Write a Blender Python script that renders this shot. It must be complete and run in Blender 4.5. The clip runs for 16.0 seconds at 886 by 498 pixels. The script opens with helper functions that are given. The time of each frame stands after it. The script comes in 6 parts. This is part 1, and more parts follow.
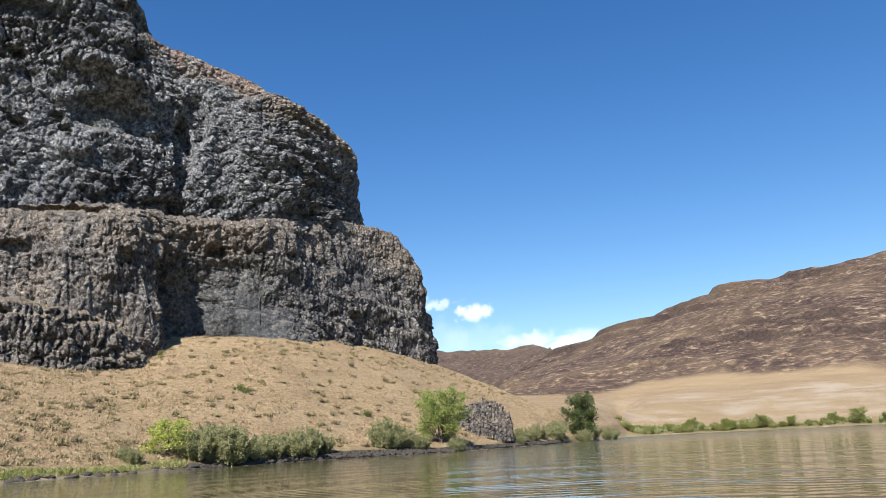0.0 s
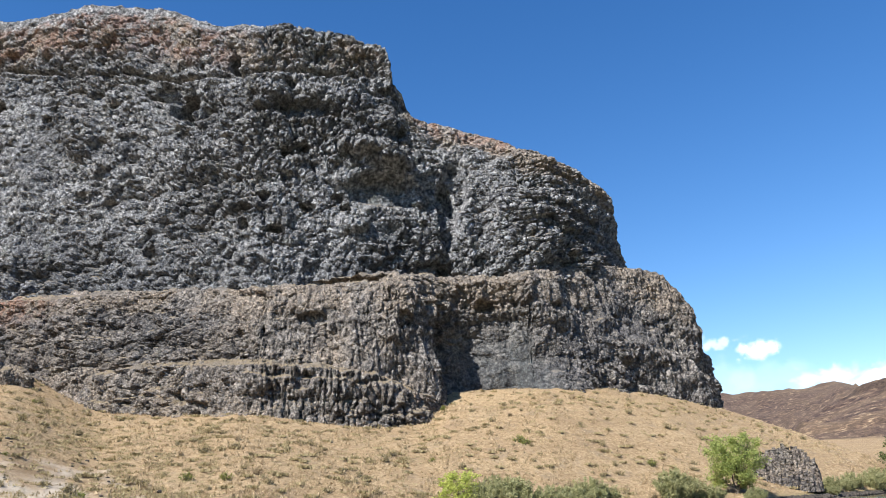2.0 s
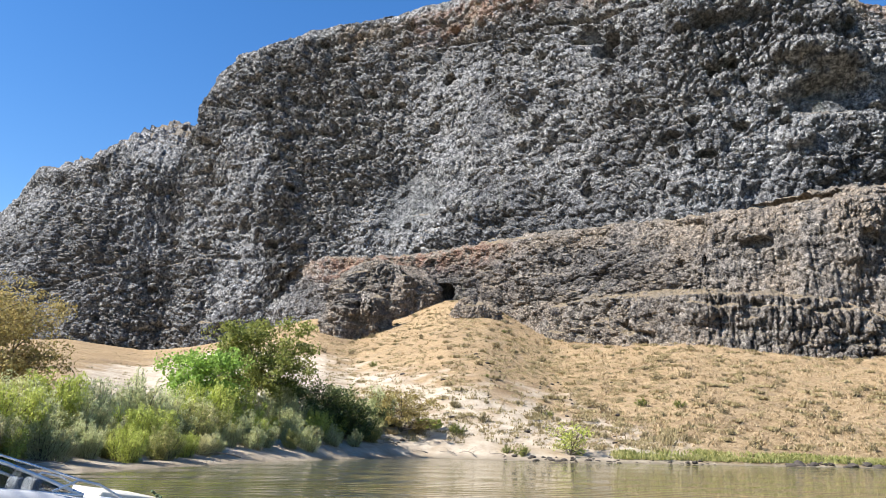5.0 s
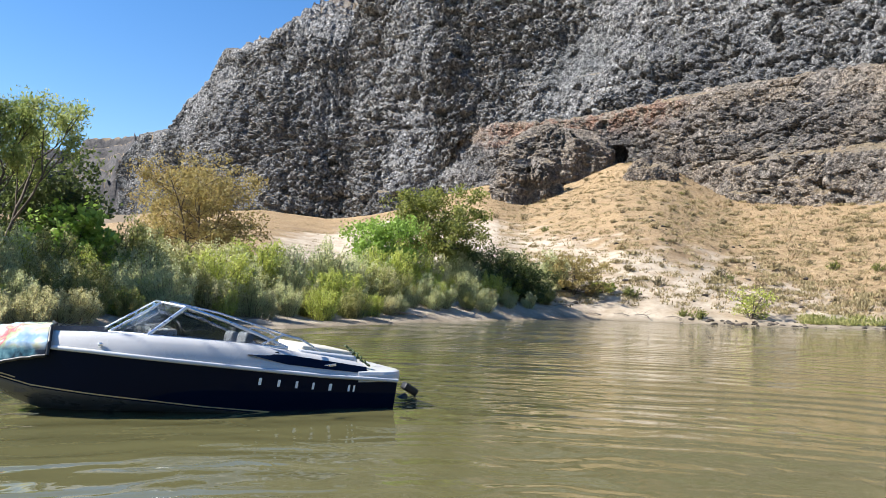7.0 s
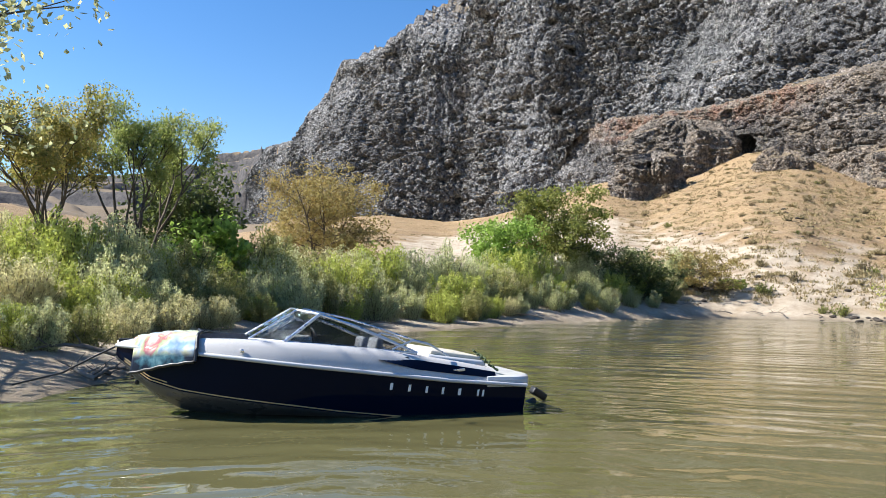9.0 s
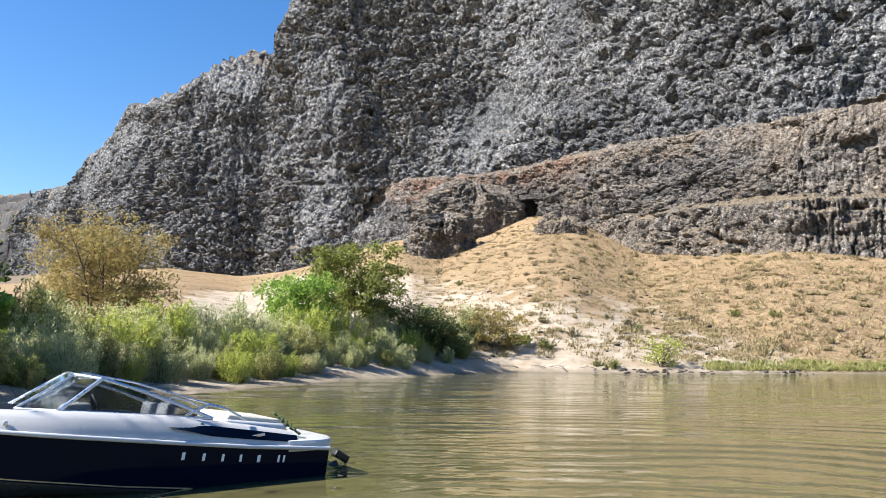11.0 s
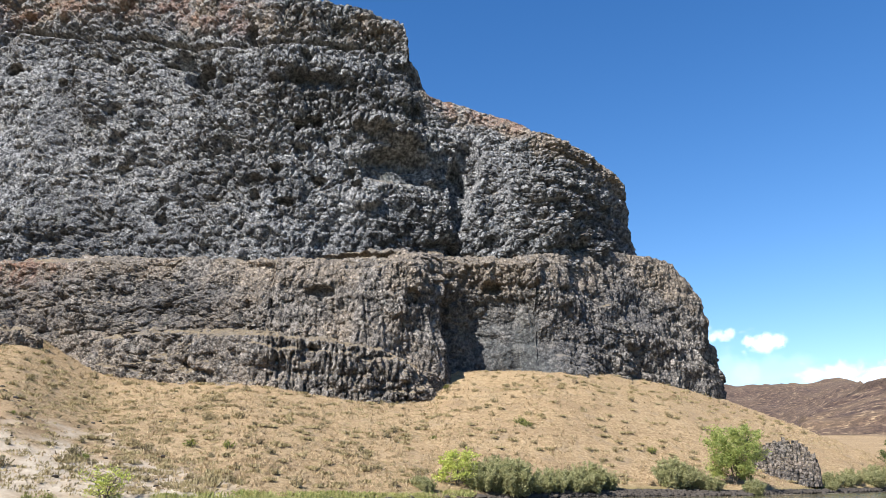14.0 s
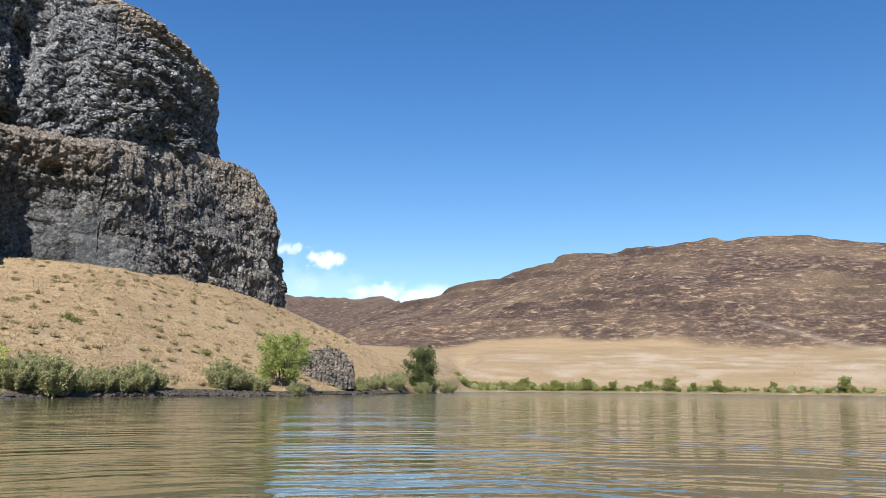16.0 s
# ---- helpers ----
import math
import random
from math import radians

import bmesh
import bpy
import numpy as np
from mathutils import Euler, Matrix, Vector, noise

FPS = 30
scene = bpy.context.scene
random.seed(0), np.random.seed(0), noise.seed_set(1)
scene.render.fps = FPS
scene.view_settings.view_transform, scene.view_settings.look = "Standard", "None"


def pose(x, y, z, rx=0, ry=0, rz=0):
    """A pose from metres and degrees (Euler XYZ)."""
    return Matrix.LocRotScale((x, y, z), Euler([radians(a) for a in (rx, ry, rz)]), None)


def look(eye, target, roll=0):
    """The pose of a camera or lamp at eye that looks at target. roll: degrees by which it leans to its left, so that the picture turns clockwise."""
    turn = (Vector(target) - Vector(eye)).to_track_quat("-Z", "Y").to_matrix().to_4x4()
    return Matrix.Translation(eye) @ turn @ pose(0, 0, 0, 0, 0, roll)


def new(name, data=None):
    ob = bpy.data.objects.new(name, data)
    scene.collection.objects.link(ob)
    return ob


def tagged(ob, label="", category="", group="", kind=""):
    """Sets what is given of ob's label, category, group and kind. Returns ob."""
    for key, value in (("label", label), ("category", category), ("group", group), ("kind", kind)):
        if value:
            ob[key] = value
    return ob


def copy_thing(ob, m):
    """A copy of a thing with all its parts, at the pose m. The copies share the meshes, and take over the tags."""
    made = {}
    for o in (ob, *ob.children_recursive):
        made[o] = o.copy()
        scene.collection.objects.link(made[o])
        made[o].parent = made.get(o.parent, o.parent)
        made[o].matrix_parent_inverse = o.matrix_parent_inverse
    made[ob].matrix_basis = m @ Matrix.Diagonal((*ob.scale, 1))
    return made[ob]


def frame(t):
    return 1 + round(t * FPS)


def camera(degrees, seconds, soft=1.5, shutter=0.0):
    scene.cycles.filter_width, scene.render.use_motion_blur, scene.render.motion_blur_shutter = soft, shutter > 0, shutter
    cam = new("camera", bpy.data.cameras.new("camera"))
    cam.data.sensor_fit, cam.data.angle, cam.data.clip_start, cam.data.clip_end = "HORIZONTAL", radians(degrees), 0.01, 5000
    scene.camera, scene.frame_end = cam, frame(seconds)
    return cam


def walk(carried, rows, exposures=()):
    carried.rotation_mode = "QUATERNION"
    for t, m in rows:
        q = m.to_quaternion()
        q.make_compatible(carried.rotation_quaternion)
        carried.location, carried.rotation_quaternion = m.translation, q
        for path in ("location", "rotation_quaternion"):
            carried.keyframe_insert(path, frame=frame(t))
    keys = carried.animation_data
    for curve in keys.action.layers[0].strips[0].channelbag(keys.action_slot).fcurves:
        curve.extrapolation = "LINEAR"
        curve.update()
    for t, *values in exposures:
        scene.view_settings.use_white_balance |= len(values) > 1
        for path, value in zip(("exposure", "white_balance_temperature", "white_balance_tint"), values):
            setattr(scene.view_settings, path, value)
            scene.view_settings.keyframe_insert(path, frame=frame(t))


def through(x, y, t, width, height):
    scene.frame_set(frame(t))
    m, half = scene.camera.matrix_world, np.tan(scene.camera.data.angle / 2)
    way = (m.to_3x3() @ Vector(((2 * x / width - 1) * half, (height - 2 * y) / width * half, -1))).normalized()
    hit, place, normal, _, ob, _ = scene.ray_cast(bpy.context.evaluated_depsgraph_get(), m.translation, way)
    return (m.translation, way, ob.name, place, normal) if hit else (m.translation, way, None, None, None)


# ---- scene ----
# camera: turns on the spot, a little over the water
cam = camera(60.5, 16.0, soft=0.4)
ROWS = [
    (0.0, 104.28, 2.86, 0.73),
    (0.5, 105.32, 2.98, 6.44),
    (1.0, 106.39, 2.95, 11.52),
    (1.5, 107.66, 2.88, 16.40),
    (2.0, 108.90, 2.87, 21.14),
    (2.5, 109.70, 2.68, 25.69),
    (3.0, 110.01, 2.28, 30.44),
    (3.5, 109.80, 1.54, 35.78),
    (4.0, 108.91, 0.54, 41.87),
    (4.5, 107.07, -0.57, 48.04),
    (5.0, 104.15, -1.39, 53.26),
    (5.2, 102.72, -1.73, 54.99),
    (5.7, 99.59, -2.28, 59.19),
    (6.2, 96.69, -2.33, 62.23),
    (6.7, 94.44, -2.04, 64.70),
    (7.3, 93.14, -1.43, 67.77),
    (7.5, 93.01, -1.15, 69.20),
    (8.0, 92.96, -1.14, 72.37),
    (8.2, 93.02, -1.17, 73.39),
    (8.6, 93.16, -1.08, 74.82),
    (9.0, 93.54, -0.84, 75.05),
    (9.4, 94.13, -0.54, 74.15),
    (9.8, 94.85, -0.28, 72.18),
    (10.3, 95.89, -0.15, 68.29),
    (10.5, 96.34, -0.16, 66.06),
    (11.0, 97.89, -0.19, 59.73),
    (11.5, 100.15, -0.12, 52.96),
    (12.0, 103.01, -0.02, 46.59),
    (12.5, 105.85, 0.03, 40.73),
    (13.0, 107.81, 0.05, 34.89),
    (13.5, 108.36, 0.23, 28.50),
    (14.0, 107.35, 0.35, 21.07),
    (14.5, 105.48, 0.23, 13.06),
    (15.0, 103.50, -0.10, 4.71),
    (15.5, 101.69, -0.42, -3.59),
    (16.0, 100.34, -0.49, -11.01),
]
EYE = 1.5
# small drift of the standing point: seconds, x, y, z
DRIFT_T = (0.0, 5.0, 7.3, 8.2, 10.3, 11.5, 13.0, 16.0)
DRIFT_X = (0.0, 0.0, 0.0, 0.0, -0.25, -0.20, 0.0, 0.0)
DRIFT_Y = (0.0, 0.0, 0.0, 0.0, -0.20, -0.15, 0.0, 0.0)
DRIFT_Z = (0.0, 0.0, 0.0, 0.0, 0.10, 0.06, 0.0, 0.0)
walk(cam, [(t, pose(np.interp(t, DRIFT_T, DRIFT_X), np.interp(t, DRIFT_T, DRIFT_Y), EYE + np.interp(t, DRIFT_T, DRIFT_Z), rx, ry, rz))
           for t, rx, ry, rz in ROWS], exposures=((0.0, 0.80, 6200, 10), (1.5, 0.99, 6200, 10), (3.0, 1.15, 6300, 10), (5.0, 1.30, 6350, 10), (7.3, 1.22, 6400, 10), (8.2, 1.20, 6400, 10), (10.5, 1.25, 6450, 10), (12.0, 1.38, 6350, 10), (13.2, 1.25, 6300, 10), (14.5, 1.00, 6250, 10), (16.0, 0.80, 6200, 10)))

# ---- light ----
SUN_AZ, SUN_EL = -163.0, 43.0          # degrees, clockwise from +y
world = bpy.data.worlds.new("sky")
scene.world = world
world.use_nodes = True
wn = world.node_tree
wn.nodes.clear()
w_out = wn.nodes.new("ShaderNodeOutputWorld")
w_bg = wn.nodes.new("ShaderNodeBackground")
w_sky = wn.nodes.new("ShaderNodeTexSky")
w_sky.sky_type, w_sky.sun_disc = "NISHITA", False
w_sky.sun_elevation, w_sky.sun_rotation = radians(SUN_EL), radians(SUN_AZ)
w_sky.altitude, w_sky.air_density, w_sky.dust_density, w_sky.ozone_density = 250.0, 1.15, 0.0, 2.0
w_bg.inputs["Strength"].default_value = 0.079
w_hue = wn.nodes.new("ShaderNodeHueSaturation")
w_hue.inputs["Hue"].default_value = 0.508
w_hue.inputs["Saturation"].default_value = 1.33
wn.links.new(w_sky.outputs[0], w_hue.inputs["Color"])
wn.links.new(w_hue.outputs[0], w_bg.inputs[0])
wn.links.new(w_bg.outputs[0], w_out.inputs[0])

sun_data = bpy.data.lights.new("sun", "SUN")
sun_data.energy, sun_data.angle, sun_data.color = 5.0, radians(0.53), (1.0, 0.955, 0.89)
sun = new("sun", sun_data)
sa, se = radians(SUN_AZ), radians(SUN_EL)
sun.matrix_world = look((200 * math.sin(sa) * math.cos(se), 200 * math.cos(sa) * math.cos(se), 200 * math.sin(se)), (0, 0, 0))

# ---- materials ----
class Nodes:
    """A small writer for node materials."""

    def __init__(self, name, rough=0.9, spec=0.3):
        self.mat = bpy.data.materials.new(name)
        self.mat.use_nodes = True
        self.t = self.mat.node_tree
        self.b = self.t.nodes["Principled BSDF"]
        self.b.inputs["Roughness"].default_value = rough
        self.b.inputs["Specular IOR Level"].default_value = spec

    def put(self, socket, value):
        if isinstance(value, bpy.types.NodeSocket):
            self.t.links.new(value, socket)
        elif isinstance(value, tuple) and len(value) == 3 and socket.type == "RGBA":
            socket.default_value = (*value, 1.0)
        else:
            socket.default_value = value

    def coords(self, scale=(1, 1, 1), which="Object", turn=(0, 0, 0)):
        tc = self.t.nodes.new("ShaderNodeTexCoord")
        mp = self.t.nodes.new("ShaderNodeMapping")
        mp.inputs["Scale"].default_value = scale
        mp.inputs["Rotation"].default_value = [radians(a) for a in turn]
        self.t.links.new(tc.outputs[which], mp.inputs[0])
        return mp.outputs[0]

    def noise(self, scale, detail=5.0, rough=0.6, vec=None, warp=0.0):
        n = self.t.nodes.new("ShaderNodeTexNoise")
        n.inputs["Scale"].default_value, n.inputs["Detail"].default_value = scale, detail
        n.inputs["Roughness"].default_value, n.inputs["Distortion"].default_value = rough, warp
        self.t.links.new(vec or self.coords(), n.inputs["Vector"])
        return n.outputs["Fac"]

    def cells(self, scale, vec=None, feature="F1", out="Distance"):
        n = self.t.nodes.new("ShaderNodeTexVoronoi")
        n.feature = feature
        n.inputs["Scale"].default_value = scale
        self.t.links.new(vec or self.coords(), n.inputs["Vector"])
        return n.outputs[out]

    def attr(self, name):
        n = self.t.nodes.new("ShaderNodeAttribute")
        n.attribute_name = name
        return n.outputs["Fac"]

    def island(self):
        return self.t.nodes.new("ShaderNodeNewGeometry").outputs["Random Per Island"]

    def flat(self):
        """How far a face looks up."""
        g = self.t.nodes.new("ShaderNodeNewGeometry")
        s = self.t.nodes.new("ShaderNodeSeparateXYZ")
        self.t.links.new(g.outputs["Normal"], s.inputs[0])
        return s.outputs[2]

    def step(self, fac, lo, hi, a=0.0, b=1.0):
        n = self.t.nodes.new("ShaderNodeMapRange")
        n.interpolation_type = "SMOOTHSTEP"
        for i, v in enumerate((fac, lo, hi, a, b)):
            self.put(n.inputs[i], v)
        return n.outputs[0]

    def math(self, op, a, b=0.5):
        n = self.t.nodes.new("ShaderNodeMath")
        n.operation = op
        self.put(n.inputs[0], a)
        self.put(n.inputs[1], b)
        return n.outputs[0]

    def mix(self, fac, a, b, how="MIX"):
        n = self.t.nodes.new("ShaderNodeMix")
        n.data_type, n.blend_type = "RGBA", how
        self.put(n.inputs[0], fac)
        self.put(n.inputs[6], a)
        self.put(n.inputs[7], b)
        return n.outputs[2]

    def ramp(self, fac, *stops):
        n = self.t.nodes.new("ShaderNodeValToRGB")
        els = n.color_ramp.elements
        while len(els) < len(stops):
            els.new(0.5)
        for e, (p, c) in zip(els, stops):
            e.position, e.color = p, (*c, 1.0)
        self.t.links.new(fac, n.inputs[0])
        return n.outputs[0]

    def bump(self, height, dist=0.1, strength=1.0, under=None):
        n = self.t.nodes.new("ShaderNodeBump")
        n.inputs["Strength"].default_value, n.inputs["Distance"].default_value = strength, dist
        self.t.links.new(height, n.inputs["Height"])
        if under:
            self.t.links.new(under, n.inputs["Normal"])
        return n.outputs[0]

    def done(self, colour=None, normal=None, rough=None):
        if colour is not None:
            self.put(self.b.inputs["Base Color"], colour)
        if normal is not None:
            self.t.links.new(normal, self.b.inputs["Normal"])
        if rough is not None:
            self.put(self.b.inputs["Roughness"], rough)
        return self.mat


def rock_material(name, warmth=(0.50, 0.68), grass=(0.62, 0.86), straws=(0.46, 0.60)):
    """Basalt: dark grey flows and browner ones, warm weathered patches, pale lichen, dry grass and rubble on the ledges."""
    m = Nodes(name, 0.92, 0.25)
    tone = m.attr("tone")
    dark = m.mix(tone, (0.060, 0.063, 0.071), (0.058, 0.052, 0.047))
    mid = m.mix(tone, (0.395, 0.395, 0.393), (0.335, 0.30, 0.264))
    base = m.mix(m.step(m.noise(0.75, 9, 0.8), 0.42, 0.58), dark, mid)
    cap = m.math("MULTIPLY", m.math("SUBTRACT", m.attr("brown"), 0.72), 0.30)
    warm = m.mix(m.step(m.noise(1.9, 8, 0.88), 0.4, 0.6), (0.12, 0.095, 0.075), (0.46, 0.38, 0.295))
    base = m.mix(m.math("MULTIPLY", m.step(m.math("ADD", m.noise(0.07, 6, 0.72), cap), *warmth), 0.85), base, warm)
    base = m.mix(m.math("MULTIPLY", m.step(m.noise(0.35, 7, 0.75, warp=1.0), 0.54, 0.72), 0.5), base, (0.33, 0.315, 0.285))
    red = m.math("MULTIPLY", m.attr("red"), m.step(m.noise(0.22, 6, 0.7), 0.42, 0.6))
    base = m.mix(red, base, (0.30, 0.165, 0.115))
    varnish = m.math("MULTIPLY", m.step(m.noise(0.028, 5, 0.65, m.coords((1, 1, 1.6))), 0.47, 0.60), m.step(m.attr("cap"), 0.95, 0.6))
    base = m.mix(m.math("MULTIPLY", varnish, 0.5), base, (0.075, 0.078, 0.087))
    # Dark smooth rock; the same tone puts shade into caves and recesses.
    fresh_shade = m.math("MULTIPLY", m.attr("fresh_shade"), m.step(m.noise(0.12, 6, 0.7), 0.3, 0.5, 0.55, 1.0))
    base = m.mix(fresh_shade, base, m.mix(m.step(m.noise(1.2, 8, 0.85), 0.4, 0.6), (0.027, 0.031, 0.035), (0.085, 0.092, 0.091)))
    streak = m.noise(1.0, 5, 0.7, m.coords((0.35, 0.35, 0.035)))
    base = m.mix(m.math("MULTIPLY", m.step(streak, 0.56, 0.72), 0.32), base, (0.34, 0.315, 0.27))
    green = m.math("MULTIPLY", m.step(m.noise(0.16, 5, 0.7, m.coords((1, 1, 0.4))), 0.60, 0.72), 0.35)
    base = m.mix(green, base, (0.17, 0.18, 0.135))
    facet = m.cells(1.9, m.coords((1, 1, 0.8)), "F1", "Color")
    grey = m.t.nodes.new("ShaderNodeRGBToBW")
    m.put(grey.inputs[0], facet)
    base = m.mix(0.55, base, m.mix(m.step(grey.outputs[0], 0.2, 0.8), (0.5, 0.5, 0.51), (1.5, 1.49, 1.47)), "MULTIPLY")
    wob = m.t.nodes.new("ShaderNodeVectorMath")
    wob.operation = "MULTIPLY_ADD"
    fine = m.t.nodes.new("ShaderNodeTexNoise")
    fine.inputs["Scale"].default_value, fine.inputs["Detail"].default_value = 1.2, 4
    m.t.links.new(m.coords(), fine.inputs["Vector"])
    m.t.links.new(fine.outputs["Color"], wob.inputs[0])
    wob.inputs[1].default_value = (0.7, 0.7, 0.7)
    m.t.links.new(m.coords(), wob.inputs[2])
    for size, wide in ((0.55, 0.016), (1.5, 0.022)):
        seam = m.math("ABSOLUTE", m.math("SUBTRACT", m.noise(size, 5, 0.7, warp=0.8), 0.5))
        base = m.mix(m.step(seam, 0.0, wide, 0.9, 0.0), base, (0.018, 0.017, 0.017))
    straw = m.ramp(m.noise(1.6, 6, 0.75), (0.3, (0.17, 0.135, 0.095)), (0.7, (0.32, 0.25, 0.155)))
    soil = m.ramp(m.noise(2.0, 6, 0.75), (0.3, (0.12, 0.108, 0.092)), (0.7, (0.23, 0.20, 0.165)))
    ledge = m.mix(m.step(m.noise(0.12, 4, 0.6), *straws), soil, straw)
    base = m.mix(m.step(m.flat(), *grass), base, ledge)
    knob = m.math("SUBTRACT", 1.0, m.math("POWER", m.cells(1.7, wob.outputs[0]), 1.6))
    small = m.math("SUBTRACT", 1.0, m.math("POWER", m.cells(3.6, wob.outputs[0]), 1.6))
    hgt = m.math("ADD", m.math("MULTIPLY", knob, 0.55), m.math("MULTIPLY", small, 0.28))
    hgt = m.math("ADD", hgt, m.math("MULTIPLY", m.noise(2.2, 8, 0.8), 0.45))
    hgt = m.math("MULTIPLY", hgt, m.step(m.attr("fresh_shade"), 0.2, 0.9, 1.0, 0.3))
    return m.done(base, m.bump(hgt, 0.9, 1.0))


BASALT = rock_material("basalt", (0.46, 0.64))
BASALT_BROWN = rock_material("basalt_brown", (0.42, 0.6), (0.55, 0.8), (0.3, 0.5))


def ground_material():
    """Dry grass, pale sand, green bank and the brown scree of the far hills, by the sheet's own zones."""
    m = Nodes("ground", 0.95, 0.15)
    grass = m.ramp(m.noise(1.8, 9, 0.88), (0.40, (0.20, 0.135, 0.07)), (0.49, (0.40, 0.297, 0.17)), (0.60, (0.60, 0.48, 0.31)))
    grass = m.mix(m.math("MULTIPLY", m.step(m.noise(0.06, 5, 0.65), 0.5, 0.68), 0.5), grass, (0.38, 0.28, 0.175))
    grass = m.mix(m.math("MULTIPLY", m.step(m.noise(0.25, 7, 0.75), 0.52, 0.66), 0.55), grass, (0.29, 0.245, 0.185))
    grass = m.mix(m.math("MULTIPLY", m.step(m.noise(0.9, 6, 0.8, warp=0.6), 0.58, 0.68), 0.6), grass, (0.19, 0.15, 0.105))
    layer = m.noise(1.0, 8, 0.72, m.coords((0.03, 0.03, 0.55), turn=(3, 4, 0)), 0.3)
    grass = m.mix(m.math("MULTIPLY", m.step(layer, 0.50, 0.62), 0.3), grass, (0.27, 0.19, 0.115))
    grass = m.mix(m.math("MULTIPLY", m.step(layer, 0.50, 0.40), 0.2), grass, (0.54, 0.43, 0.27))
    sand = m.ramp(m.noise(0.5, 8, 0.75), (0.38, (0.47, 0.41, 0.32)), (0.6, (0.70, 0.635, 0.52)))
    wet = m.ramp(m.noise(0.8, 6, 0.7), (0.3, (0.15, 0.13, 0.09)), (0.7, (0.24, 0.205, 0.145)))
    green = m.ramp(m.noise(2.0, 6, 0.75), (0.3, (0.075, 0.10, 0.025)), (0.7, (0.22, 0.24, 0.07)))
    line = m.coords((0.12, 0.12, 0.24), turn=(14, 20, 0))
    scree = m.ramp(m.noise(1.0, 9, 0.72, line, 0.6), (0.43, (0.062, 0.045, 0.040)), (0.53, (0.135, 0.094, 0.076)), (0.585, (0.25, 0.19, 0.13)), (0.63, (0.40, 0.32, 0.22)))
    scree = m.mix(m.step(m.noise(0.09, 9, 0.8, warp=0.6), 0.56, 0.64), scree, (0.22, 0.16, 0.105))
    scree = m.mix(m.step(m.flat(), 0.90, 0.78, 0.0, 0.8), scree, (0.062, 0.047, 0.042))
    slate = m.mix(m.step(m.flat(), 0.82, 0.94), m.ramp(m.noise(0.25, 7, 0.75), (0.35, (0.05, 0.053, 0.064)), (0.65, (0.16, 0.158, 0.16))), (0.25, 0.21, 0.155))
    speck = m.noise(0.42, 6, 0.85)
    scree = m.mix(0.9, scree, m.ramp(speck, (0.40, (0.5, 0.49, 0.48)), (0.5, (1.0, 1.0, 1.0)), (0.62, (1.7, 1.62, 1.5))), "MULTIPLY")
    scree = m.mix(m.attr("slate"), scree, slate)
    col = m.mix(m.attr("scree"), grass, scree)
    col = m.mix(m.attr("sand"), col, sand)
    col = m.mix(m.attr("green"), col, green)
    col = m.mix(m.attr("wet"), col, wet)
    pebble = m.ramp(m.cells(2.2, None, "F1", "Distance"), (0.1, (0.16, 0.14, 0.12)), (0.6, (0.05, 0.045, 0.04)))
    col = m.mix(m.attr("gravel"), col, pebble)
    col = m.mix(1.0, col, (0.69, 0.645, 0.60), "MULTIPLY")
    nor = m.bump(m.noise(2.6, 8, 0.85), 0.25, 0.7)
    return m.done(col, nor)


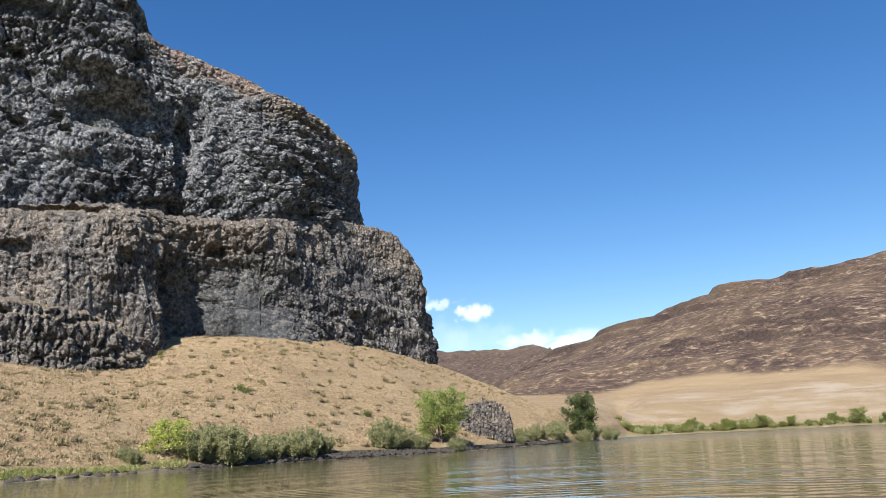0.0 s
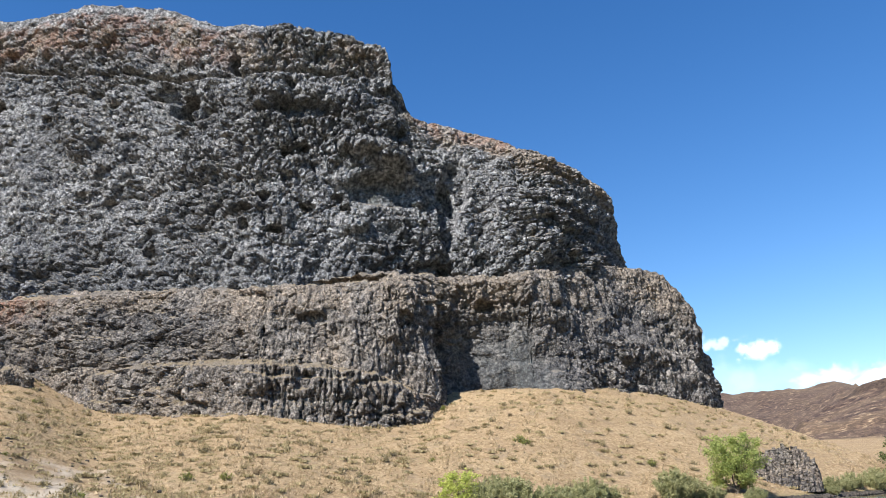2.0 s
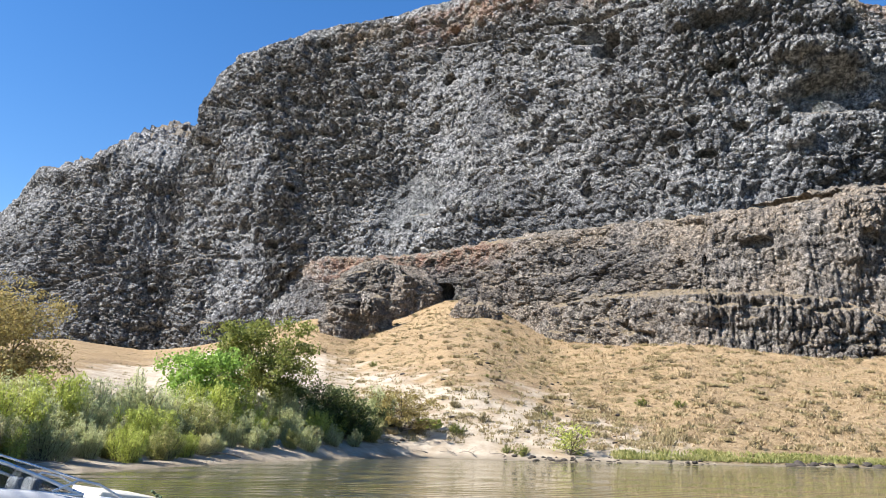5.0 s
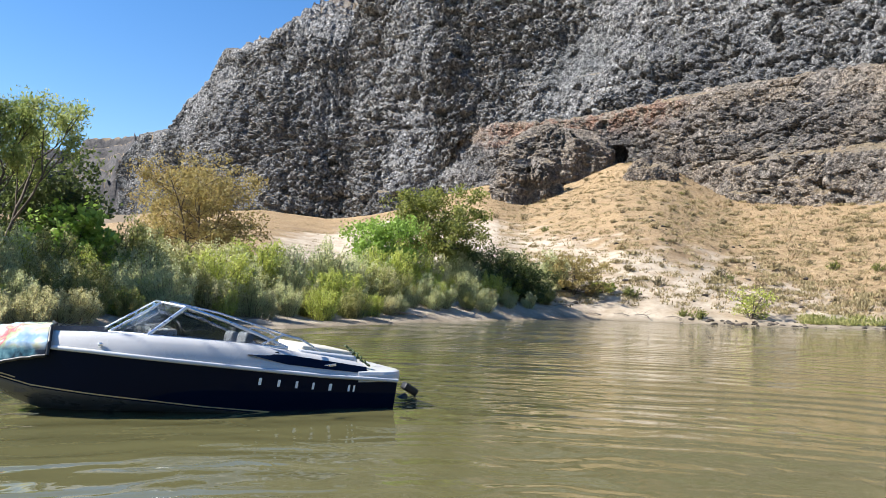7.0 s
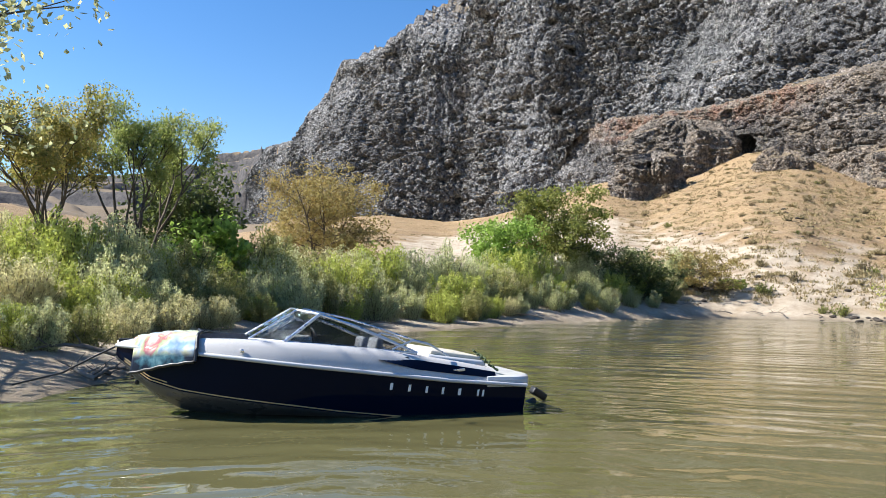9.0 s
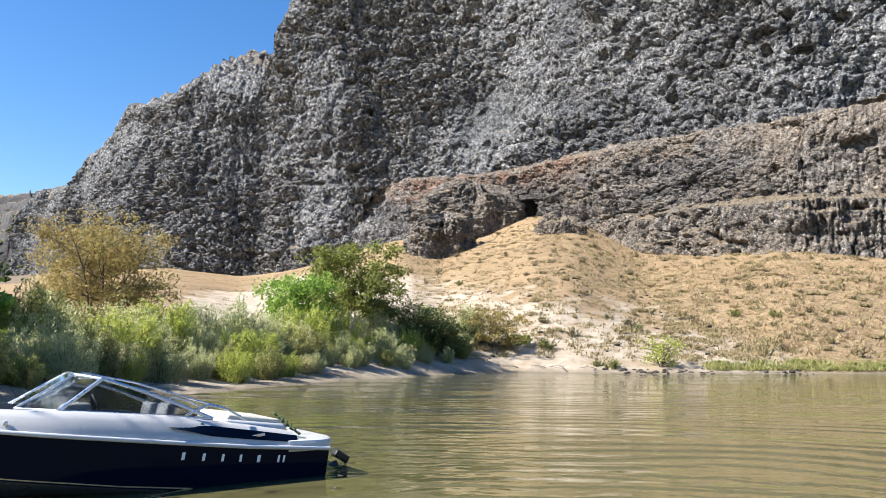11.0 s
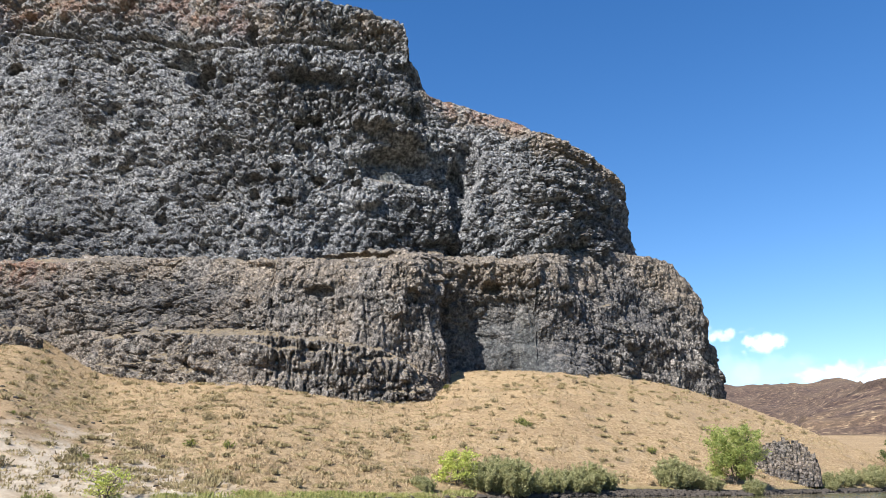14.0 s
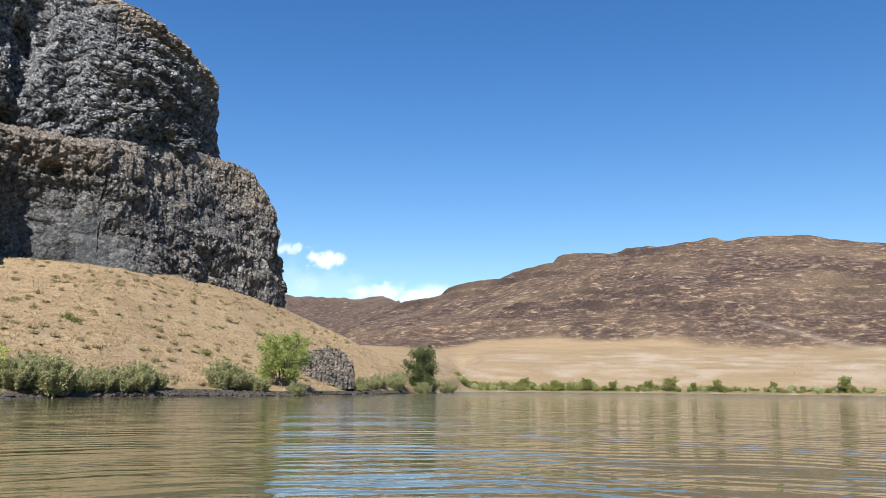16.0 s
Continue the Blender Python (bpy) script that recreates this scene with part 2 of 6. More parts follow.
def water_material():
    m = Nodes("river_water", 0.03, 0.5)
    m.b.inputs["IOR"].default_value = 1.333
    murk = m.ramp(m.noise(0.08, 4, 0.6, m.coords((1, 0.35, 1), turn=(0, 0, 20))), (0.3, (0.086, 0.080, 0.034)), (0.7, (0.116, 0.103, 0.046)))
    murk = m.mix(m.attr("shallow"), murk, (0.098, 0.100, 0.044))
    swell = m.noise(0.5, 3, 0.5, m.coords((0.9, 1.2, 1), turn=(0, 0, 28)), 0.4)
    chop = m.noise(2.2, 3, 0.55, m.coords((0.85, 1.2, 1), turn=(0, 0, 22)), 0.3)
    ring = m.t.nodes.new("ShaderNodeTexWave")
    ring.wave_type, ring.rings_direction, ring.wave_profile = "RINGS", "Z", "SIN"
    for k, v in (("Scale", 0.33), ("Distortion", 9.0), ("Detail", 2.0), ("Detail Scale", 0.7)):
        ring.inputs[k].default_value = v
    m.t.links.new(m.coords(), ring.inputs["Vector"])
    swell = m.math("ADD", swell, m.math("MULTIPLY", ring.outputs["Fac"], 0.42))
    fine = m.t.nodes.new("ShaderNodeTexWave")
    fine.wave_type, fine.rings_direction, fine.wave_profile = "RINGS", "Z", "SIN"
    for k, v in (("Scale", 0.85), ("Distortion", 11.0), ("Detail", 3.0), ("Detail Scale", 0.9)):
        fine.inputs[k].default_value = v
    m.t.links.new(m.coords((1.0, 0.92, 1), turn=(0, 0, 10)), fine.inputs["Vector"])
    patch = m.step(m.noise(0.16, 3, 0.55, m.coords((1, 0.5, 1), turn=(0, 0, -15))), 0.42, 0.62)
    wide = m.t.nodes.new("ShaderNodeTexWave")
    wide.wave_type, wide.rings_direction, wide.wave_profile = "RINGS", "Z", "SIN"
    for k, v in (("Scale", 0.055), ("Distortion", 14.0), ("Detail", 3.0), ("Detail Scale", 0.5)):
        wide.inputs[k].default_value = v
    m.t.links.new(m.coords((1.0, 0.8, 1), turn=(0, 0, 25)), wide.inputs["Vector"])
    hgt = m.math("ADD", m.math("MULTIPLY", swell, 0.036), m.math("MULTIPLY", chop, 0.010))
    hgt = m.math("ADD", hgt, m.math("MULTIPLY", wide.outputs["Fac"], 0.048))
    hgt = m.math("ADD", hgt, m.math("MULTIPLY", m.math("MULTIPLY", fine.outputs["Fac"], patch), 0.0055))
    return m.done(murk, m.bump(hgt, 1.0, 0.7), m.math("ADD", 0.035, m.math("MULTIPLY", m.attr("far"), 0.14)))


def leaf_material(name, a, b, c, through=0.42):
    m = Nodes(name, 0.6, 0.3)
    a, b, c = (tuple(min(0.85, 1.12 * v) for v in k) for k in (a, b, c))
    col = m.ramp(m.island(), (0.0, a), (0.5, b), (1.0, c))
    col = m.mix(m.step(m.noise(0.7, 4, 0.6), 0.4, 0.65), col, m.mix(0.5, col, c))
    m.put(m.b.inputs["Base Color"], col)
    tr = m.t.nodes.new("ShaderNodeBsdfTranslucent")
    mx = m.t.nodes.new("ShaderNodeMixShader")
    m.put(tr.inputs[0], col)
    mx.inputs[0].default_value = through
    m.t.links.new(m.b.outputs[0], mx.inputs[1])
    m.t.links.new(tr.outputs[0], mx.inputs[2])
    m.t.links.new(mx.outputs[0], m.t.nodes["Material Output"].inputs[0])
    return m.mat


def plain(name, colour, rough=0.5, metal=0.0, grain=0.0, spec=0.5, scale=6.0):
    m = Nodes(name, rough, spec)
    m.b.inputs["Metallic"].default_value = metal
    n = m.noise(scale, 6, 0.65)
    dim = tuple(v * (1 - 0.35 * grain) for v in colour)
    return m.done(m.mix(m.step(n, 0.35, 0.65), colour, dim), None, m.step(n, 0.3, 0.7, rough * 0.85, min(1.0, rough * 1.2)))


GROUND = ground_material()
WATER = water_material()
PEBBLE = plain("dark_pebble", (0.075, 0.064, 0.054), 0.95, 0, 0.7, 0.1, 3.0)
BARK = plain("bark", (0.13, 0.105, 0.08), 0.95, 0, 1.0, 0.2, 9.0)
LEAF_ELM = leaf_material("leaf_elm", (0.10, 0.125, 0.028), (0.17, 0.195, 0.045), (0.27, 0.27, 0.07))
LEAF_BRIGHT = leaf_material("leaf_bright", (0.13, 0.21, 0.035), (0.21, 0.32, 0.055), (0.30, 0.42, 0.085))
LEAF_WILLOW = leaf_material("leaf_willow", (0.27, 0.31, 0.13), (0.42, 0.44, 0.22), (0.60, 0.58, 0.33), 0.5)
LEAF_PALE = leaf_material("leaf_pale", (0.35, 0.34, 0.16), (0.49, 0.46, 0.24), (0.63, 0.58, 0.33), 0.5)
LEAF_GOLD = leaf_material("leaf_gold", (0.21, 0.145, 0.048), (0.30, 0.22, 0.072), (0.36, 0.31, 0.12))
LEAF_YELLOW = leaf_material("leaf_yellow_green", (0.266, 0.308, 0.056), (0.378, 0.420, 0.084), (0.504, 0.518, 0.140))
# Dark green leaf, deepened to hold the shade at the elm's foot.
LEAF_DARK = leaf_material("leaf_dark", (0.04, 0.058, 0.018), (0.075, 0.10, 0.03), (0.13, 0.155, 0.05))
LEAF_SAGE = leaf_material("leaf_sage", (0.17, 0.135, 0.065), (0.24, 0.19, 0.095), (0.33, 0.265, 0.135), 0.1)
LEAF_STRAW = leaf_material("leaf_straw", (0.20, 0.145, 0.078), (0.29, 0.212, 0.118), (0.40, 0.305, 0.18), 0.2)
LEAF_COTTON = leaf_material("leaf_cottonwood", (0.17, 0.22, 0.055), (0.26, 0.31, 0.085), (0.38, 0.39, 0.13), 0.5)
LEAF_SHORE = leaf_material("leaf_shore_willow", (0.18, 0.185, 0.08), (0.26, 0.255, 0.115), (0.35, 0.33, 0.165), 0.4)
LEAF_AUTUMN = leaf_material("leaf_turning", (0.18, 0.20, 0.05), (0.28, 0.27, 0.08), (0.42, 0.34, 0.11), 0.5)
LEAF_REED = leaf_material("leaf_reed", (0.16, 0.185, 0.05), (0.25, 0.26, 0.08), (0.40, 0.36, 0.15))

# ---- number tools ----
def part(name, data, material, parent=None, label="", smooth=False):
    """Links a mesh or bmesh as one object, under a thing or a part."""
    if isinstance(data, bmesh.types.BMesh):
        me = bpy.data.meshes.new(name)
        data.to_mesh(me)
        data.free()
    else:
        me = data
    if material is not None and not me.materials:
        me.materials.append(material)
    if smooth:
        me.polygons.foreach_set("use_smooth", np.ones(len(me.polygons), bool))
    ob = new(name, me)
    ob.parent = parent
    if label:
        ob["label"] = label
    return ob


def raw_mesh(name, verts, faces, smooth=False):
    """A mesh from arrays; all faces have as many corners as faces has columns."""
    me = bpy.data.meshes.new(name)
    n, k = faces.shape
    me.vertices.add(len(verts))
    me.vertices.foreach_set("co", np.ascontiguousarray(verts, dtype=np.float32).ravel())
    me.loops.add(n * k)
    me.loops.foreach_set("vertex_index", np.ascontiguousarray(faces, dtype=np.int32).ravel())
    me.polygons.add(n)
    me.polygons.foreach_set("loop_start", np.arange(0, n * k, k, dtype=np.int32))
    me.polygons.foreach_set("loop_total", np.full(n, k, dtype=np.int32))
    if smooth:
        me.polygons.foreach_set("use_smooth", np.ones(n, bool))
    me.update(calc_edges=True)
    return me


def grid_faces(rows, cols, wrap=False):
    i = np.arange(rows * cols).reshape(rows, cols)
    if wrap:
        i = np.concatenate([i, i[:, :1]], 1)
    return np.stack([i[:-1, :-1], i[:-1, 1:], i[1:, 1:], i[1:, :-1]], -1).reshape(-1, 4)


def weights(me, name, values):
    a = me.attributes.new(name, "FLOAT", "POINT")
    a.data.foreach_set("value", np.ascontiguousarray(values, dtype=np.float32).ravel())


def hashed(ix, iy, iz=0, salt=0):
    h = (ix.astype(np.int64) * 374761393 + iy.astype(np.int64) * 668265263 + np.asarray(iz).astype(np.int64) * 2147483647 + salt * 974634777) & 0x7FFFFFFF
    h = ((h ^ (h >> 13)) * 1274126177) & 0x7FFFFFFF
    h = ((h ^ (h >> 16)) * 461845907) & 0x7FFFFFFF
    return ((h ^ (h >> 13)) & 0xFFFFFF) / float(0x1000000)


def vnoise(x, y, salt=0):
    """Smooth value noise, 0 to 1."""
    x, y = np.broadcast_arrays(np.asarray(x, float), np.asarray(y, float))
    ix, iy = np.floor(x).astype(np.int64), np.floor(y).astype(np.int64)
    fx, fy = x - ix, y - iy
    fx, fy = fx * fx * (3 - 2 * fx), fy * fy * (3 - 2 * fy)
    a, b = hashed(ix, iy, 0, salt), hashed(ix + 1, iy, 0, salt)
    c, d = hashed(ix, iy + 1, 0, salt), hashed(ix + 1, iy + 1, 0, salt)
    return (a * (1 - fx) + b * fx) * (1 - fy) + (c * (1 - fx) + d * fx) * fy


def fbm(x, y, octaves=4, salt=0, gain=0.5):
    """Sum of octaves, about -1 to 1."""
    total, amp, norm = 0.0, 1.0, 0.0
    for o in range(octaves):
        total = total + amp * (vnoise(x * 2 ** o + 17.3 * o, y * 2 ** o - 9.1 * o, salt + o) * 2 - 1)
        norm += amp
        amp *= gain
    return total / norm


def facets(x, y, salt=0):
    """Broken faces: each cell has its own level and its own tilt. Level, tilt and the distance to the next cell."""
    ix, iy = np.floor(x).astype(np.int64), np.floor(y).astype(np.int64)
    f1, f2 = np.full(x.shape, 9.0), np.full(x.shape, 9.0)
    level, tilt = np.zeros(x.shape), np.zeros(x.shape)
    for dx in (-1, 0, 1):
        for dy in (-1, 0, 1):
            cx, cy = ix + dx, iy + dy
            ox, oy = x - cx - hashed(cx, cy, 1, salt), y - cy - hashed(cx, cy, 2, salt)
            d = np.hypot(ox, oy)
            near = d < f1
            f2 = np.where(near, f1, np.minimum(f2, d))
            level = np.where(near, hashed(cx, cy, 3, salt) - 0.5, level)
            tilt = np.where(near, ox * (hashed(cx, cy, 4, salt) - 0.5) * 2 + oy * (hashed(cx, cy, 5, salt) - 0.65) * 2, tilt)
            f1 = np.where(near, d, f1)
    return level, tilt, f2 - f1


def smooth(x, lo, hi):
    u = np.clip((x - lo) / (hi - lo), 0, 1)
    return u * u * (3 - 2 * u)


def height(r, el):
    """Height of a point r metres off that is seen el degrees over the level of the eye."""
    return EYE + r * np.tan(np.radians(el))


def polar(az, r):
    return r * np.sin(np.radians(az)), r * np.cos(np.radians(az))

# ---- the land, by bearing (degrees clockwise from +y) and distance ----
SHORE_AZ = (-180, -150, -120, -103, -100, -92, -85, -72.7, -67, -60, -55, -44, -32, -19, -10, 0, 6.7, 9, 11, 12.5, 45, 90, 130, 160, 180)
SHORE_R = (30, 14, 11, 12.2, 13.6, 19, 26, 38, 46, 60, 68, 68, 75, 91, 106, 119, 156, 175, 205, 318, 318, 330, 300, 120, 30)
FOOT_AZ = (-180, -110, -92, -86, -80, -75, -73, -68.5, -63, -60, -57.5, -53, -50, -47, -45, -35, -29, -24, -21.8, -20.9, -18, -13, -10, -4.4, -1.2, 4, 8, 11, 12.5, 45, 180)
FOOT_R = (80, 120, 500, 390, 262, 248, 200, 188, 181, 176, 174, 172, 166, 158, 152, 139, 141, 143, 150, 163, 166, 165, 167, 175, 184, 180, 185, 212, 400, 400, 300)
FOOT_EL = (6, 6, 4.5, 5.5, 6.06, 5.6, 5.8, 6.8, 8.7, 8.0, 9, 10.35, 10.05, 8.4, 7.4, 7.2, 6.4, 5.95, 6.3, 7.9, 8.2, 8, 8, 6.9, 5.7, 3.3, 1.4, 0.15, 1.6, 1.6, 6)
# ledge over the low rock band
BAND_AZ = (-47.5, -45.5, -41, -35, -28, -24.7, -21.8)
BAND_EL = (9.0, 9.9, 10.5, 10.7, 10.2, 9.6, 8.0)
# lower and upper rock tier: plan and edges
TOP_AZ = (-92, -90.5, -89.6, -88.7, -86.9, -86.3, -84.9, -83.5, -81, -78.5, -74, -73.3, -73.0, -72.5, -70.6, -65.6, -58, -53.2, -49.2, -43.9, -39.4, -32.4, -26.9, -24.3, -23.6, -23.3, -22.2, -21.4, -15.9, -10.5, -6.6)
TOP_EL = (3, 5, 8.7, 10.8, 11.35, 12.4, 14.3, 17.3, 18.5, 20.1, 21, 21.2, 22.4, 25.2, 27.2, 29.4, 31.3, 32.7, 34.3, 35.1, 34.4, 35.1, 34.8, 33.9, 33.8, 31.6, 30.5, 28.8, 27.1, 25.0, 22.0)
EDGE_AZ = (-92, -89, -86, -80, -74, -72, -66, -57, -48, -39, -24, -13, -6.6, -5.0, -3.3, -3.0, -2.1, -1.9, -1.5)
EDGE_EL = (2.5, 6, 7.5, 10, 11.5, 12.2, 12.9, 13.4, 15.0, 15.9, 16.7, 16.4, 16.4, 16.0, 15.4, 14.7, 13.6, 12.2, 9.5)
UPPER_AZ = (-9, -7.6, -6.6, -6.7, -8, -10.5, -13, -16, -20, -23.5, -26, -30, -35, -41, -47, -53, -57, -60, -63, -68.5, -72.6, -73.2, -76, -79.5, -80.6, -83, -84.6, -85.4, -87, -88, -89.6, -90.6, -92)
UPPER_R = (330, 250, 205, 186, 182, 178, 178, 178, 177, 172, 170, 168, 167, 171, 179, 187, 193, 195, 194, 192, 196, 243, 247, 257, 268, 288, 318, 391, 411, 511, 551, 790, 1085)
LOWER_AZ = (-3.6, -2.2, -1.35, -1.5, -2.5, -4.4, -6.6, -9.8, -13, -15, -18, -20.3, -21.6, -24, -28.7, -35, -41, -47, -50, -53, -57, -60, -63, -68.5, -72.8, -73.4, -76, -79.5, -80.8, -83, -84.8, -85.6, -87, -88.1, -89.6, -90.6, -92)
LOWER_R = (330, 250, 200, 186, 180, 176, 171, 167, 165, 165, 165, 163, 153, 149, 149, 150, 156, 165, 169, 174, 180, 184, 186, 197, 203, 250, 254, 264, 276, 296, 326, 400, 420, 520, 560, 800, 1100)



def deepen(az, r):
    """Turns the wall's west end back and its east end away."""
    k = np.interp(az, (-92, -80, -73.15, -73.0, -60, -47, -35, -13, -10, -6.6, -1.2, 4, 8), (1.1, 1.2, 1.2, 1.45, 1.25, 1.1, 1, 1, 1.06, 1.14, 1.17, 1.08, 1))
    return tuple(np.array(r, float) * k)


FOOT_R, UPPER_R, LOWER_R = deepen(FOOT_AZ, FOOT_R), deepen(UPPER_AZ, UPPER_R), deepen(LOWER_AZ, LOWER_R)
U_MAIN_AZ, U_MAIN_R = UPPER_AZ[:2:-1], UPPER_R[:2:-1]


def upper_r(az):
    return np.interp(az, U_MAIN_AZ, U_MAIN_R)


def soft(az, at, values, wide=1.2):
    """A table read with its corners rounded."""
    return sum(np.interp(az + k * wide / 3, at, values) * w for k, w in zip(range(-3, 4), (0.05, 0.12, 0.2, 0.26, 0.2, 0.12, 0.05)))


def land_height(az, r):
    """The ground sheet's height."""
    rs = soft(az, SHORE_AZ, SHORE_R, 0.9)
    rf = soft(az, FOOT_AZ, FOOT_R, 1.0)
    zf = height(rf, soft(az, FOOT_AZ, FOOT_EL, 1.0))
    rl = rf + 5.0
    inband = smooth(az, -46.8, -45) * (1 - smooth(az, -22.4, -21.2))
    zl = zf + 0.8 + inband * np.maximum(0, height(rf + 4, np.interp(az, BAND_AZ, BAND_EL)) - zf - 0.8)
    cliff = 1 - smooth(az, -7.2, -6.4)
    cliff *= smooth(az, -93, -91)
    r5 = np.where(cliff > 0, np.minimum(upper_r(az) + 34, 640), 260.0)
    r5 = np.maximum(r5, rl + 12)
    z_up = height(upper_r(az) + 9, np.interp(az, TOP_AZ, TOP_EL)) - 2.5
    z_low = np.interp(az, (-95, -92, -7, -6.5, -3, -1.8, -1.2, 0, 4, 8, 12, 14, 45, 180), (20, 30, 50, 46, 40, 30, 18, 14, 10, 8, 6, 18, 18, 40))
    z5 = z_low + cliff * (z_up - z_low)
    r5 = np.where(az > 9, np.maximum(rl + 12, np.interp(az, (9, 12.5), (260, 440))), r5)
    r4 = rl + (r5 - rl) * np.where(cliff > 0, 0.80, 0.5)
    z4 = np.where(cliff > 0, zl + 3.0, 0.5 * (zl + z5))
    r6 = np.maximum(r5 + 60, 500.0)
    z6 = np.where(az < -6.8, np.maximum(z5, np.where(az < -92, 40, 0)), np.interp(az, (-6.8, -1.2, 5, 12, 28, 39, 180), (40, 24, 27, 25, 28, 23, 30)))
    r7 = np.full_like(rs, 900.0)
    hill = np.interp(az, (-180, -110, -97, -93, -91.6, -89.3, -88, -60, -6, -1, 2.5, 4.5, 8.2, 11.6, 17.2, 20.3, 24.3, 28.4, 33.8, 37.7, 41.6, 60, 120, 180),
                     (5, 6, 7.6, 8.7, 9.5, 10.1, 10, 6, 4, 2.6, 3.2, 4.4, 6.0, 7.0, 8.7, 9.55, 9.9, 10.4, 10.7, 10.35, 9.7, 8, 5, 5))
    z7 = height(r7, hill)
    z7 = np.where((az < -6.8) & (az > -88), z5, z7)
    r8 = np.full_like(rs, 2000.0)
    z8 = np.where((az > -90) & (az < 9), height(r8, np.interp(az, (-90, -6, -1, 3, 4.5, 6.3, 6.8, 9), (3, 6.4, 6.65, 6.5, 6.45, 6.75, 6.7, 5.5))), z7 + 20)
    rr = np.stack([np.full_like(rs, 2.0), rs * 0.55, rs, rs + 0.25 * (rf - rs), rs + 0.62 * (rf - rs), rf, rl, r4, r5, r6, r7, r8, np.full_like(rs, 4600.0)])
    bank = soft(az, (-104, -70, -62, -52, -42, -30, 0), (0.20, 0.17, 0.21, 0.31, 0.24, 0.20, 0.20), 4.0)
    bulge = soft(az, (-104, -62, -52, -20, -8, 0, 8), (0.60, 0.62, 0.62, 0.63, 0.70, 0.68, 0.6), 4.0)
    zz = np.stack([np.full_like(rs, -0.9), np.full_like(rs, -0.8), np.full_like(rs, 0.0), zf * bank, zf * bulge, zf, zl, z4, z5, z6, z7, z8, z8 * 0.9])
    out = np.empty((len(r), len(az)))
    for j in range(len(az)):
        out[:, j] = np.interp(r, rr[:, j], zz[:, j])
    return out, rs, rf


def build_ground():
    az = np.concatenate([np.arange(-180, -108, 3.0), np.arange(-108, 46, 0.2), np.arange(46, 180, 3.0)])
    r = np.concatenate([np.geomspace(2.5, 42, 56)[:-1], np.arange(42, 235, 1.1), np.geomspace(236, 470, 40)[:-1], np.arange(470, 960, 4.5), np.geomspace(962, 4600, 45)])
    z, rs, rf = land_height(az, r)
    A, Rr = np.meshgrid(az, r)
    X, Y = polar(A, Rr)
    land = smooth(Rr, rs, rs + 6)
    near = 1 - smooth(Rr, 230, 420)
    z = z + land * near * (0.45 * fbm(X / 9, Y / 9, 4, 3) + 0.16 * fbm(X / 1.7, Y / 1.7, 3, 9))
    # the shoreline wanders a little
    z = z + np.exp(-((Rr - rs) / 5.0) ** 2) * 0.10 * fbm(X / 4, Y / 4, 3, 21)
    # gullies and rock ribs of the far hills
    far = smooth(Rr, 500, 640)
    z = z + far * ((1 - np.abs(fbm(X / 120, Y / 160, 4, 31))) * 9 - 7 + 3.0 * fbm(X / 35, Y / 35, 4, 37))
    step = np.abs(((z / 19 + 1.1 * fbm(X / 190, Y / 190, 4, 41)) % 1.0) - 0.5) * 2
    z = z + far * smooth(step, 0.55, 0.95) * np.where(A < -80, 11.0, 6.0 * smooth(fbm(X / 90, Y / 90, 3, 43), -0.1, 0.3))
    # low undercut in the sand bank
    el = np.degrees(np.arctan2(z - EYE, Rr))
    lip = np.interp(A, (-80, -73, -68.5, -59, -52.7, -46.8, -42.7, -40.4, -36, -33), (3.9, 4.9, 5.8, 6.0, 5.0, 3.7, 2.85, 2.3, 1.0, -1.0))
    wob = 0.9 * fbm(X / 14, Y / 14, 4, 51) + 0.5 * fbm(X / 3, Y / 3, 3, 52)
    sand = smooth(lip + wob - el, -0.25, 0.35) * smooth(A, -81, -78) * (1 - smooth(A, -37, -33)) * (Rr < rf + 3)
    z = z - 0.9 * np.exp(-((el - lip + 0.25) / 0.18) ** 2) * smooth(A, -44, -43) * (1 - smooth(A, -38.5, -36)) * (Rr < rf)
    patchy = np.where(A > -62, np.clip(0.38 + 1.3 * fbm(X / 2.2, Y / 2.2, 4, 53) + 0.9 * smooth(lip - el, 0.5, 2.2) - 0.2, 0, 1), 1.0)
    sand = sand * patchy
    beach = (1 - smooth(Rr - rs, 4 + 3 * fbm(X / 8, Y / 8, 2, 61), 9)) * (1 - smooth(A, -58, -54))
    sand = np.maximum(sand, beach * (A < -50))
    sand = np.maximum(sand, (A < -78) * (Rr < 60) * 0.7)
    plain_ = smooth(Rr, 335, 360) * (1 - smooth(Rr, 450, 490)) * smooth(A, 9, 13)
    sand = np.maximum(sand, plain_ * np.clip(0.12 + 1.1 * fbm(A / 2.2 + 0.8 * fbm(A / 5, Rr / 60, 3, 64), Rr / 9, 5, 63), 0, 0.6))
    sand = np.maximum(sand, (z < 0.05) * 1.0)
    green = np.exp(-((Rr - rs - 3.0) / 2.6) ** 2) * smooth(A, -42, -37) * (0.25 + 0.6 * fbm(X / 5, Y / 5, 3, 71))
    green = np.maximum(green, np.exp(-((Rr - rs - 6) / 9.0) ** 2) * smooth(A, 11.5, 13) * (0.5 + 0.5 * fbm(X / 20, Y / 20, 3, 72)))
    scree = smooth(Rr + 45 * fbm(X / 70, Y / 70, 4, 82), 505, 530) * (0.93 + 0.3 * fbm(X / 60, Y / 60, 4, 81))
    scree = np.where(A < -6.8, scree * (Rr > 800), scree)
    scree = np.where(A < -88, np.maximum(scree, smooth(Rr, 380, 480)), scree)
    scree = np.where((A < -88.5) & (Rr > 250) & (z > 25), 1.0, scree)
